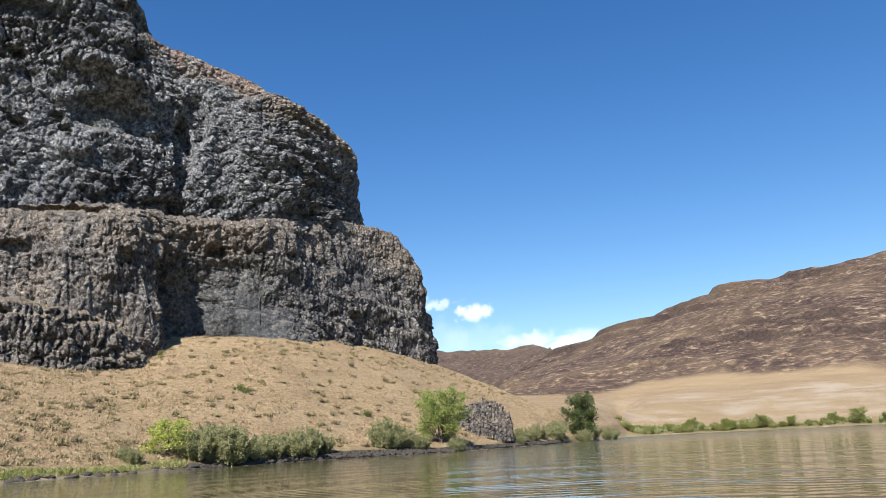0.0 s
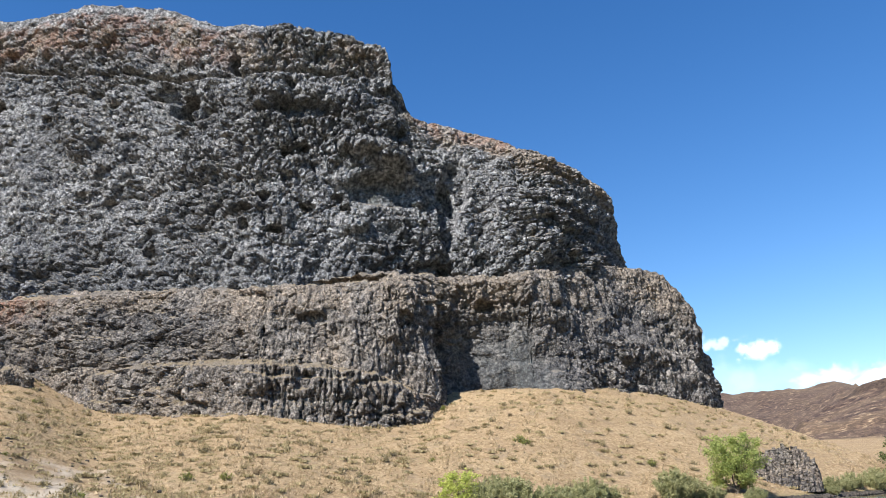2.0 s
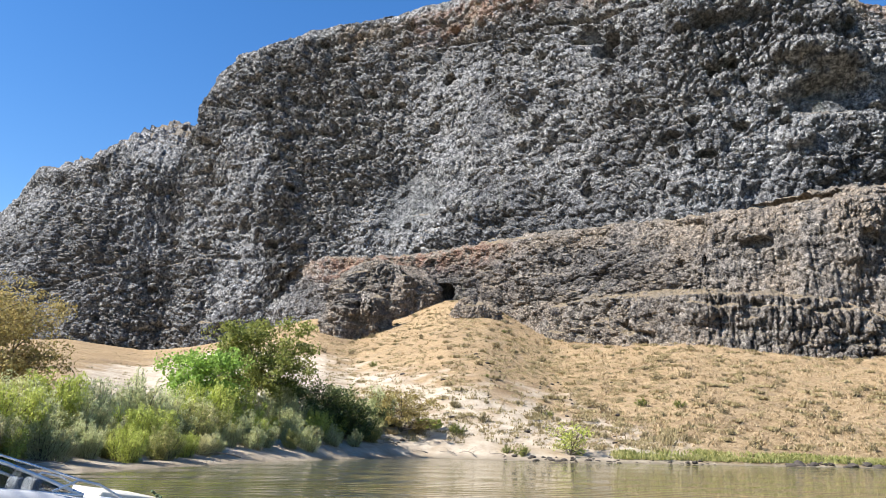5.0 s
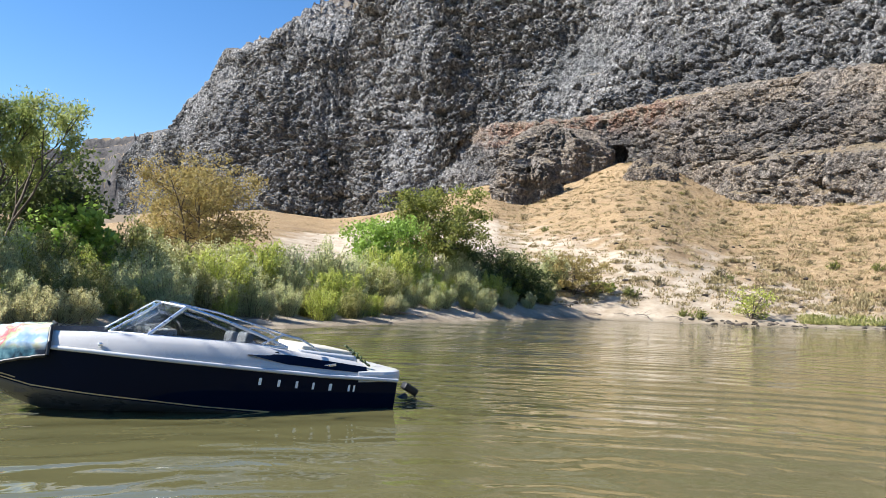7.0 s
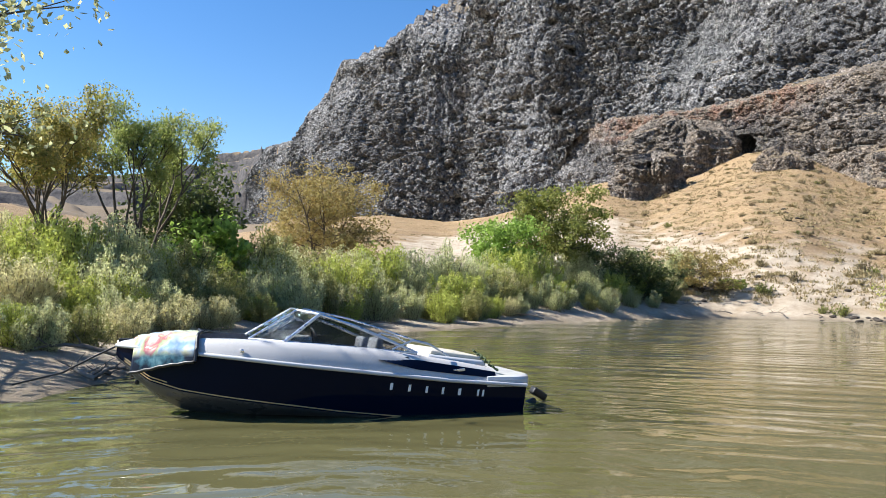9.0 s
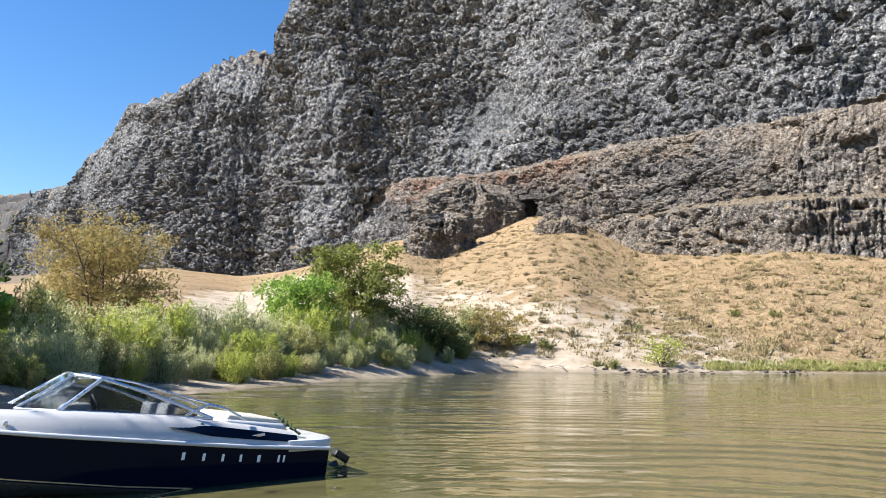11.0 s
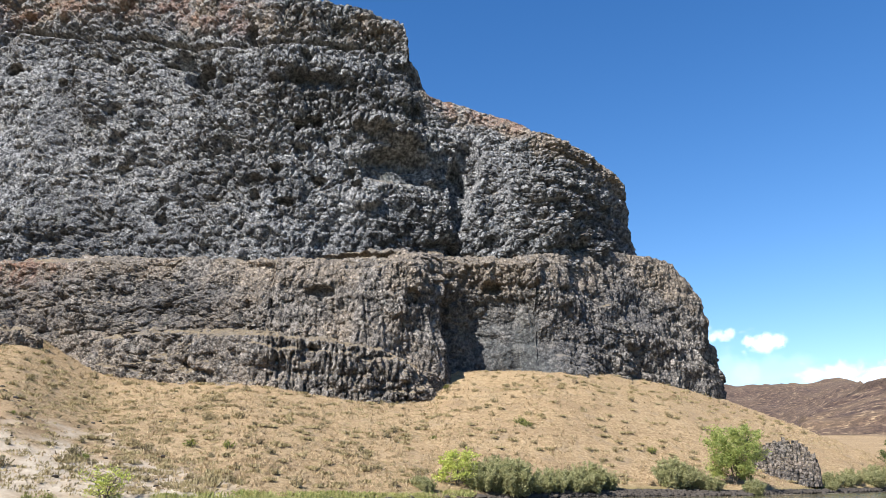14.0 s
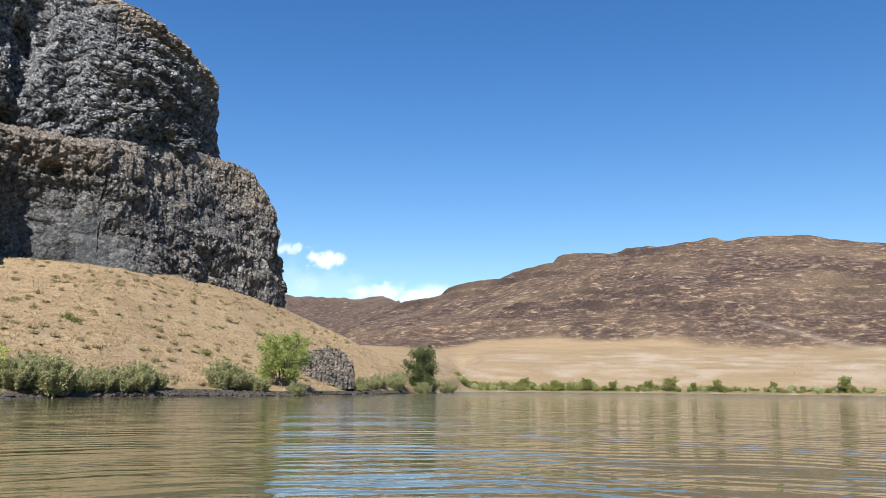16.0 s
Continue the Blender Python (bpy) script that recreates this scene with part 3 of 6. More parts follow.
    track = np.exp(-((el - np.interp(A, (32, 34, 36, 38, 40, 43), (5.2, 4.5, 3.9, 3.2, 2.75, 2.6))) / 0.13) ** 2) * smooth(A, 32.5, 34) * (Rr > 400) * (Rr < 800)
    sand = np.maximum(sand, 0.22 * track)
    gravel = (1 - smooth(Rr - rs, 1.5, 4.0 + 2 * fbm(X / 6, Y / 6, 3, 91))) * (Rr > rs - 2) * smooth(A, -24, -17) * (1 - smooth(A, 8.5, 10))
    wet = (1 - smooth(z, 0.02, 0.35)) * (Rr > rs - 3) * (Rr < 260) * (0.55 + 0.3 * fbm(X / 3, Y / 3, 3, 85))
    wet = np.maximum(wet, (z < 0) * 0.8)
    me = raw_mesh("ground", np.stack([X, Y, z], -1).reshape(-1, 3), grid_faces(len(r), len(az), True)[:, ::-1], True)
    for name, w in (("sand", sand), ("green", green), ("scree", scree), ("wet", wet), ("gravel", gravel), ("slate", (1 - smooth(A, -82, -80)) * smooth(Rr, 200, 300))):
        weights(me, name, np.clip(w, 0, 1))
    tagged(part("ground", me, GROUND), "dry grass slope with pale sand bank and far brown hills", "ground", kind="structure")


def ground_at(az, r):
    """Height of the ground at one place, without the fine noise."""
    z, _, _ = land_height(np.array([float(az)]), np.array([float(r)]))
    X, Y = polar(np.array([float(az)]), np.array([float(r)]))
    rs = np.interp(az, SHORE_AZ, SHORE_R)
    lift = smooth(np.array([float(r)]), rs, rs + 6) * (0.45 * fbm(X / 9, Y / 9, 4, 3) + 0.16 * fbm(X / 1.7, Y / 1.7, 3, 9))
    return float(z[0, 0] + (lift[0] if r < 230 else 0))


def build_water():
    az = np.arange(-180, 180, 2.0)
    r = np.concatenate([[0.05], np.geomspace(0.6, 900, 60)])
    A, Rr = np.meshgrid(az, r)
    X, Y = polar(A, Rr)
    me = raw_mesh("river", np.stack([X, Y, 0 * X], -1).reshape(-1, 3), grid_faces(len(r), len(az), True)[:, ::-1], True)
    rs = np.interp(A, SHORE_AZ, SHORE_R)
    weights(me, "shallow", np.clip(smooth(Rr / rs, 0.55, 1.0) * (1 - smooth(rs, 45, 75)) * 0.85 + 0.3 * (1 - smooth(Rr, 9, 22)) * np.exp(-((A + 100) / 45) ** 2), 0, 1))
    weights(me, "far", smooth(Rr, 40, 220))
    tagged(part("water", me, WATER), "olive brown rippled river water", "water", kind="structure")


build_ground()
build_water()

# ---- the cliff ----
def sample_plan(az, r, spacing, *more, hidden=0):
    """Columns along a plan line, wider apart far off and over its first hidden corners, with further values carried along."""
    az, r = np.array(az, float), np.array(r, float)
    x, y = polar(az, r)
    s = np.concatenate([[0], np.cumsum(np.hypot(np.diff(x), np.diff(y)))])
    fine = np.linspace(0, s[-1], 4000)
    far = np.cumsum(160.0 / np.maximum(120.0, np.interp(fine, s, r)) * np.where(fine < s[hidden] - 4, 0.15, 1.0))
    t = np.interp(np.linspace(far[0], far[-1], int((far[-1] - far[0]) * s[-1] / 4000 / spacing)), far, fine)
    out = [np.interp(t, s, v) for v in (x, y, *more)]
    k = max(1, int(3.0 / spacing))
    ker = np.ones(2 * k + 1) / (2 * k + 1)
    for i in (0, 1):
        v = np.pad(out[i], k, mode="edge")
        v = np.convolve(v, ker, "valid")
        v[0], v[-1] = out[i][0], out[i][-1]
        out[i] = v
    tx, ty = np.gradient(out[0]), np.gradient(out[1])
    ln = np.hypot(tx, ty)
    return (t, *out, -ty / ln, tx / ln)


def knobs(x, y, salt=0):
    """Rounded lumps packed against one another: height of the lump, its own level, how far up it a place lies, the gap to the next."""
    ix, iy = np.floor(x).astype(np.int64), np.floor(y).astype(np.int64)
    f1, f2 = np.full(x.shape, 9.0), np.full(x.shape, 9.0)
    level, up = np.zeros(x.shape), np.zeros(x.shape)
    for dx in (-1, 0, 1):
        for dy in (-1, 0, 1):
            cx, cy = ix + dx, iy + dy
            oy = y - cy - hashed(cx, cy, 2, salt)
            d = np.hypot(x - cx - hashed(cx, cy, 1, salt), oy)
            near = d < f1
            f2 = np.where(near, f1, np.minimum(f2, d))
            level = np.where(near, hashed(cx, cy, 3, salt) - 0.5, level)
            up = np.where(near, oy, up)
            f1 = np.where(near, d, f1)
    return np.sqrt(np.clip(1 - (f1 / 0.85) ** 2, 0, 1)), level, up, f2 - f1


def relief(s, z, salt, blocks=1.0, columns=0.0, calm=1.0, beds=1.0, thick=0.95):
    """How far the rock stands out, in metres, along the wall s and up z: its large forms, and its broken surface."""
    ws = s + 1.6 * fbm(s / 5, z / 5, 4, salt + 5)
    wz = z + 1.4 * fbm(s / 6, z / 4, 4, salt + 6)
    d = 5.0 * fbm(s / 38, z / 34, 3, salt)
    d += 1.9 * (1 - 2 * np.abs(fbm(s / 15, z / 24, 3, salt + 1)))
    d += 0.8 * (1 - 2 * np.abs(fbm(ws / 6, wz / 8, 3, salt + 9)))
    d = d * calm
    bed = vnoise(z / 2.6 + 0.6 * fbm(s / 20, z / 9, 2, salt + 11), s / 70, salt + 10)
    d += 0.4 * (bed - 0.5)
    # beds that overhang one another
    lay = z / 6.5 + 0.5 * fbm(s / 26, z / 30, 3, salt + 17) + 0.12 * fbm(s / 4, z / 4, 2, salt + 18)
    cut = lay - np.floor(lay)
    d += beds * 1.5 * (cut * (1 - smooth(cut, 0.86, 1.0)) - 0.35) * smooth(vnoise(s / 18, z / 9, salt + 19), 0.3, 0.6)
    # lumps of several sizes, smoother and rougher stretches of wall
    rough = blocks * (0.5 + 0.8 * smooth(vnoise(s / 22, z / 15, salt + 15), 0.25, 0.75))
    fine = 0.0
    for size, tall, out, lift, gap_ in ((6.5, 5.6, 1.6, -0.15, 0.6), (2.7, 2.7, 0.95, -0.15, 0.8), (1.25, 1.35, 0.58, -0.12, 0.5), (0.68, 0.75, 0.30, -0.05, 0.25)):
        dome, level, up, gap = knobs(ws / size, wz / tall, salt + 2 + int(size * 10))
        fine = fine + rough * (out * (dome - 0.6 + 0.9 * level) + lift * up - gap_ * (1 - smooth(gap, 0.0, 0.16)))
    # pits and broken-out pockets
    dome, level, up, gap = knobs(ws / 5.5, wz / 4.2, salt + 71)
    fine = fine - rough * 4.0 * smooth(dome + 0.06 * fbm(s, z, 2, salt + 72), 0.88, 0.97) * smooth(level, 0.40, 0.46)
    if np.any(columns):
        level, tilt, gap = facets(s / thick + 0.6 * fbm(s / 5, z / 8, 2, salt + 8), z / (5.3 * thick) + 3 * vnoise(s / (1.7 * thick), z / 30, salt + 13), salt + 7)
        fine = fine + columns * (0.75 * level + 0.35 * tilt - 0.4 * (1 - smooth(gap, 0.0, 0.3)))
    return d, fine


def hollow(d, s, z, at, deep, wide, tall):
    """Sinks a cave or an alcove into the relief."""
    q = ((s - at[0]) / wide) ** 2 + ((z - at[1]) / tall) ** 2
    return d - deep * np.exp(-q ** (5 if wide < 4.2 else 3 if wide < 10 else 2.2))


def worn(s, z, at, wide, tall, left):
    """How much of the broken surface is left round a smooth place."""
    q = ((s - at[0]) / wide) ** 2 + ((z - at[1]) / tall) ** 2
    return 1 - (1 - left) * np.exp(-q ** 2)


def along(line, az):
    """The run of a plan line at a bearing."""
    b = np.degrees(np.arctan2(line[1], line[2]))
    return line[0][np.argmin(np.abs(b - az))]


def curtain(name, line, foot, edge, setback, rows, cap, salt, material, parent, label, blocks=1.0, columns=0.0, holes=(), ends=False, steep=1.0, brown=None, beds=1.0, thick=0.95, notch=None, tone=0.0, red=None, plain_at=()):
    """A rock wall over a plan line from foot to edge, with a cap of further rows (distance in, rise)."""
    t, x, y, nx, ny = line[0], line[1], line[2], line[-2], line[-1]
    v = np.linspace(0, 1, rows)[:, None]
    calm = np.clip((t - 130) / 60, 0.12, 1)[None] if ends else 1.0
    zz = foot[None] - 3.0 + v * (edge - foot + 3.0)[None]
    lean = setback * (v ** 1.3)
    d, fine = relief(np.broadcast_to(t, zz.shape), zz, salt, blocks, columns, calm, beds, thick)
    fresh_shade = np.ones_like(zz)
    for p in plain_at:
        fresh_shade = fresh_shade * worn(np.broadcast_to(t, zz.shape), zz, *p)
    fine = fine * fresh_shade
    for h in holes:
        d = hollow(d, np.broadcast_to(t, zz.shape), zz, *h)
    if notch:
        # a flow boundary: a dark overhung joint that runs along the wall
        for table, deep in notch:
            at = np.degrees(np.arctan2(x, y))
            zn = height(np.hypot(x, y) + 3, np.interp(at, *table)) + 0.9 * fbm(t / 14, t * 0, 3, salt + 21)
            on = smooth(at, table[0][0] - 1, table[0][0] + 2) * (1 - smooth(at, table[0][-1] - 2, table[0][-1] + 1))
            on = on * (0.35 + 0.9 * vnoise(t / 9, t * 0, salt + 22))
            d = d - deep * on[None] * (np.exp(-((zz - zn[None]) / 0.75) ** 2) + 0.35 * smooth(zz - zn[None], 0.0, 2.0))
    d = d + fine
    fade = np.clip((edge - foot) / 8.0, 0.1, 1)[None] * (1 - 0.55 * smooth(v, 0.93, 1.0)) 
    off = d * fade - lean
    zz = zz + 0.35 * fbm(np.broadcast_to(t / 3, zz.shape), zz / 3, 3, salt + 12)
    px, py = x[None] + nx[None] * off, y[None] + ny[None] * off
    P = [np.stack([px, py, zz], -1)]
    for inward, rise in cap:
        o = off[-1] - inward
        up_ = rise * steep + 1.2 * fbm(t / 12, t * 0 + inward / 12, 3, salt + 23) * (np.asarray(steep) > 2)
        tread = up_ / 4.2 - np.floor(up_ / 4.2)
        up_ = np.where(np.asarray(steep) > 2, 4.2 * (np.floor(up_ / 4.2) + 0.35 * tread + 0.65 * smooth(tread, 0.62, 0.9)), up_)
        zc = zz[-1] + up_ + (0.85 + 0.15 * steep) * 0.9 * fbm(t / 2.5, t * 0 + inward / 2.5, 4, salt + 14) + 0.8 * facets(t / 1.6, t * 0 + inward / 1.6, salt + 16)[0]
        P.append(np.stack([x + nx * o, y + ny * o, zc], -1)[None])
    P = np.concatenate(P, 0)
    me = raw_mesh(name, P.reshape(-1, 3), grid_faces(P.shape[0], P.shape[1]))
    up = np.concatenate([np.repeat(v, P.shape[1], 1), np.ones((len(cap), P.shape[1]))])
    weights(me, "cap", up)
    weights(me, "fresh_shade", np.concatenate([1 - fresh_shade, np.zeros((len(cap), P.shape[1]))]))
    b = np.degrees(np.arctan2(x, y))[None]
    weights(me, "brown", np.clip(brown(b, up), 0, 1) if brown else up * 0 + 0.7)
    weights(me, "tone", tone(b, up) if callable(tone) else up * 0 + tone)
    weights(me, "red", red(b, up) if red else up * 0)
    return part(name, me, material, parent, label)


def dense(az, r, n=14):
    """The plan line with n steps between its corners."""
    k = np.arange(0, len(az) - 1 + 1e-6, 1.0 / n)
    return np.interp(k, np.arange(len(az)), az), np.interp(k, np.arange(len(r)), r)


cliff = tagged(new("cliff"), "tall dark basalt cliff in two tiers over a grass slope", "cliff")

# lower tier
l_az, l_r = dense(LOWER_AZ, LOWER_R)
l_foot = height(l_r, np.interp(l_az, FOOT_AZ, FOOT_EL))
band = (l_az > -47) & (l_az < -21.7)
l_foot = np.where(band, height(l_r, np.interp(l_az, BAND_AZ, BAND_EL) - 0.4), l_foot)
l_back = np.interp(l_az, (-75, -72, -60, -9, -4), (2.0, 3.0, 5.0, 5.0, 1.5))
l_edge = height(l_r + l_back, np.interp(l_az, EDGE_AZ, EDGE_EL))
l_foot[:29], l_edge[:29] = np.linspace(16, 18, 29), np.interp(np.arange(29), (0, 14, 28), (40, 36, 27))
line = sample_plan(l_az, l_r, 0.23, l_foot, l_edge, l_back, hidden=28)
lower_holes = []
for a, el, deep, wide, tall in ((-54.1, 10.9, 8.0, 3.2, 2.4), (-36.7, 12.9, 3.5, 0.7, 1.1), (-34.4, 13.2, 3.0, 0.7, 1.0), (-30.5, 14.0, 2.0, 3.0, 1.6), (-16.2, 10.2, 6.5, 15.5, 13.0), (-20.4, 11.0, 2.0, 3.0, 11.0), (-48.0, 12.0, 0.8, 2.0, 1.2), (-11.6, 8.2, -2.0, 3.0, 3.0)):
    lower_holes.append(((along(line, a), height(np.interp(a, LOWER_AZ[:2:-1], LOWER_R[:2:-1]) + 2, el)), deep, wide, tall))
# The alcove's dimness is partly shade, put into the rock colour here.
lower_plain = [((along(line, a), height(np.interp(a, LOWER_AZ[:2:-1], LOWER_R[:2:-1]) + 2, el)), wide, tall, left) for a, el, wide, tall, left in ((-16.0, 9.8, 15.0, 13.0, 0.25), (-13.6, 9.0, 8.0, 9.0, 0.5))]
bench = [(k, 0.22 * min(k, 7.0) + 0.03 * max(0.0, k - 7.0) + 0.3 * math.sin(k * 2.1)) for k in np.concatenate([np.arange(0.4, 8, 0.6), np.arange(8, 30, 1.1)])]
curtain("lower_tier", line, line[3], line[4], line[5], 170, bench, 100, BASALT, cliff, "weathered brown-grey lower tier", 0.6, 0.8, lower_holes, True, 1.0, lambda b, v: np.maximum(smooth(v, 0.55, 0.8), 0.75 * smooth(b, -64, -54) * (1 - smooth(b, -23, -20))), 0.35, tone=lambda b, v: smooth(b, -69, -60) + 0 * v, red=lambda b, v: smooth(v, 0.5, 0.8) * smooth(b, -66, -62) * (1 - smooth(b, -52, -46)) * 0.8, plain_at=lower_plain)

# upper tier
u_az, u_r = dense(UPPER_AZ, UPPER_R)
u_foot = height(np.interp(u_az, LOWER_AZ[:2:-1], LOWER_R[:2:-1]) + 6, np.interp(u_az, EDGE_AZ, EDGE_EL)) + 0.5
u_back = np.interp(u_az, (-75, -72, -60, -14, -9), (3.0, 3.0, 6.0, 6.0, 1.5))
u_edge = height(u_r + u_back, np.interp(u_az, TOP_AZ, TOP_EL) - 0.15)
low = 1 - smooth(u_az, -68.0, -64.0)
u_foot = u_foot + low * (height(u_r, np.interp(u_az, FOOT_AZ, FOOT_EL)) - 1.0 - u_foot)
terrace = (1 - smooth(u_az, -74.2, -73.5)) * smooth(u_az, -84.0, -82.0)
u_edge = u_edge - terrace * np.interp(u_az, (-84, -81, -79, -77, -74), (2, 5, 1, 6, 10))
u_foot[:29], u_edge[:29] = np.linspace(46, 50, 29), np.interp(np.arange(29), (0, 14, 28), (84, 80, 78))
line = sample_plan(u_az, u_r, 0.205, u_foot, u_edge, u_back, 1 + 10.5 * terrace, hidden=28)
u_b = np.degrees(np.arctan2(line[1], line[2]))[None]
west = 1 - smooth(u_b, -74, -71)
upper_holes, upper_plain = [], []
for a, el, deep, wide, tall in ((-41.0, 28.7, 22.0, 4.1, 3.3), (-42.4, 29.6, 4.0, 4.5, 3.0), (-33.4, 20.2, 4.0, 2.4, 1.2), (-25.0, 22.9, 3.0, 8.0, 4.0), (-26.2, 26.0, -3.0, 7.5, 2.2), (-18.9, 23.2, 4.0, 3.0, 8.0), (-37.1, 31.8, 7.0, 1.8, 2.4), (-53.8, 26.5, 10.0, 2.4, 1.9), (-57.8, 24.6, 4.0, 2.2, 1.0), (-50.4, 26.3, 5.0, 1.7, 1.2), (-36.0, 20.6, 4.0, 1.2, 1.6), (-31.3, 29.0, 3.0, 9.0, 2.6), (-24.8, 25.5, -2.2, 7.0, 3.0), (-24.5, 23.5, 2.6, 7.0, 2.5), (-19.8, 21.1, 4.5, 2.6, 9.0), (-14.6, 20.5, -2.5, 6.0, 9.0), (-56.8, 17.8, 3.0, 18.0, 11.0), (-20.5, 23.5, 2.5, 3.0, 4.0), (-27.3, 20.6, -3.2, 3.6, 3.0), (-24.0, 25.0, -2.6, 5.0, 2.5), (-47.5, 25.5, -2.4, 5.0, 6.0), (-12.0, 20.0, -2.0, 6.0, 8.0), (-66.0, 18.0, -2.5, 4.0, 7.0)):
    upper_holes.append(((along(line, a), height(upper_r(a) + 3, el)), deep, wide, tall))
# Dark smooth faces; the last four entries paint shade into the caves.
for a, el, wide, tall, left in ((-56.6, 17.6, 17.0, 10.5, 0.45), (-24.8, 22.8, 8.0, 3.6, 0.3), (-25.0, 19.6, 5.0, 3.0, 0.5), (-31.3, 29.0, 8.0, 2.4, 0.4), (-41.0, 28.8, 4.3, 3.4, 0.1), (-53.9, 26.5, 2.8, 2.0, 0.2), (-37.1, 31.9, 1.9, 2.3, 0.3), (-51.0, 26.6, 1.8, 1.2, 0.3)):
    upper_plain.append(((along(line, a), height(upper_r(a) + 3, el)), wide, tall, left))
NOTCH = [(((-62.9, -55.7, -47.3, -39.9, -33.2, -24.3), (27.0, 28.7, 30.2, 30.7, 31.7, 31.9)), 3.4), (((-86.0, -80.0, -74.0, -72.0, -66.0, -63.0), (7.5, 10.0, 11.5, 12.2, 12.9, 13.0)), 1.6)]
crown = [(k, 0.06 * (k + 1.05 * math.sin(k * 0.9 - 1.5) + 1.0)) for k in np.concatenate([np.arange(0.5, 24, 0.6), np.arange(24.5, 41, 2.0)])]
curtain("upper_tier", line, line[3], line[4], line[5], 365, crown, 200, BASALT, cliff, "dark fractured upper tier with caves", 1.1 - 0.1 * west, 0.8 * west, upper_holes, True, line[6], lambda b, v: 0.75 * smooth(v, 0.68, 0.88) * (1 - 0.7 * smooth(v, 0.95, 1.0)) * smooth(b, -74, -60) + 0.25 * smooth(b, -16, -11) + 0.9 * smooth(v, 0.86, 0.96) * smooth(b, -23, -20), 0.6 - 0.55 * west, 1.3, NOTCH, 0.0, lambda b, v: 0.6 * smooth(v, 0.78, 0.86) * (1 - smooth(v, 0.95, 0.99)) * smooth(b, -60, -54) * (1 - smooth(b, -40, -34)) + 0.6 * smooth(v, 0.86, 0.95) * smooth(b, -22.5, -20.5) * (1 - smooth(b, -15, -12)), upper_plain)

# low band of columns at the foot
b_az = np.array((-48.5, -47.3, -45.5, -41, -35, -29, -25.5, -23, -21.6, -20.6))
b_r = np.array(deepen(b_az, (168, 161, 155, 146, 139, 140.5, 141.5, 143.5, 149, 156.0)))
b_foot = height(b_r, np.interp(b_az, FOOT_AZ, FOOT_EL) - 0.1)
b_edge = np.maximum(height(b_r + 3, np.interp(b_az, BAND_AZ, BAND_EL)), b_foot + 0.3)
line = sample_plan(b_az[::-1], b_r[::-1], 0.22, b_foot[::-1], b_edge[::-1])
curtain("column_band", line, line[3], line[4], 2.5, 70, [(k, 0.18 * k) for k in (0.4, 0.9, 1.6, 2.6, 4.0, 6.0, 9.0)], 300, BASALT_BROWN, cliff, "low band of upright brown basalt columns", 0.6, 1.2, tone=1.0)

# ---- plants ----
def tubes(lines, sides=6):
    """Tapered tubes along lines of (points, radii)."""
    V, F, n = [], [], 0
    ang = np.arange(sides) * 2 * math.pi / sides
    for pts, rad in lines:
        pts, rad = np.array(pts, float), np.array(rad, float)
        d = np.gradient(pts, axis=0)
        d /= np.linalg.norm(d, axis=1)[:, None] + 1e-9
        ref = np.where(np.abs(d[:, 2:3]) > 0.9, np.array([[1.0, 0, 0]]), np.array([[0, 0, 1.0]]))
        a = np.cross(d, ref)
        a /= np.linalg.norm(a, axis=1)[:, None]
        b = np.cross(d, a)
        ring = pts[:, None] + rad[:, None, None] * (a[:, None] * np.cos(ang)[None, :, None] + b[:, None] * np.sin(ang)[None, :, None])
        V.append(ring.reshape(-1, 3))
        F.append(grid_faces(len(pts), sides, True) + n)
        n += len(pts) * sides
    return np.concatenate(V), np.concatenate(F)


def leaves(rng, centres, radii, count, length, width, up=0.0, flat=1.0):
    """Many single leaves round clump centres; up: how far they point upwards."""
    k = rng.integers(0, len(centres), count)
    p = rng.normal(size=(count, 3))
    p /= np.linalg.norm(p, axis=1)[:, None]
    p *= (rng.random(count) ** 0.45)[:, None]
    p[:, 2] *= flat
    p = centres[k] + p * radii[k][:, None]
    a = rng.normal(size=(count, 3)) + np.array([0, 0, up])
    a /= np.linalg.norm(a, axis=1)[:, None]
    b = np.cross(a, rng.normal(size=(count, 3)))
    b /= np.linalg.norm(b, axis=1)[:, None] + 1e-9
    ln = length * (0.6 + 0.8 * rng.random(count))[:, None]
    wd = width * (0.6 + 0.8 * rng.random(count))[:, None]
    V = np.stack([p - a * ln / 2, p + b * wd / 2 - a * ln * 0.08, p + a * ln / 2, p - b * wd / 2 - a * ln * 0.08], 1).reshape(-1, 3)
    return V, np.arange(count * 4).reshape(-1, 4)


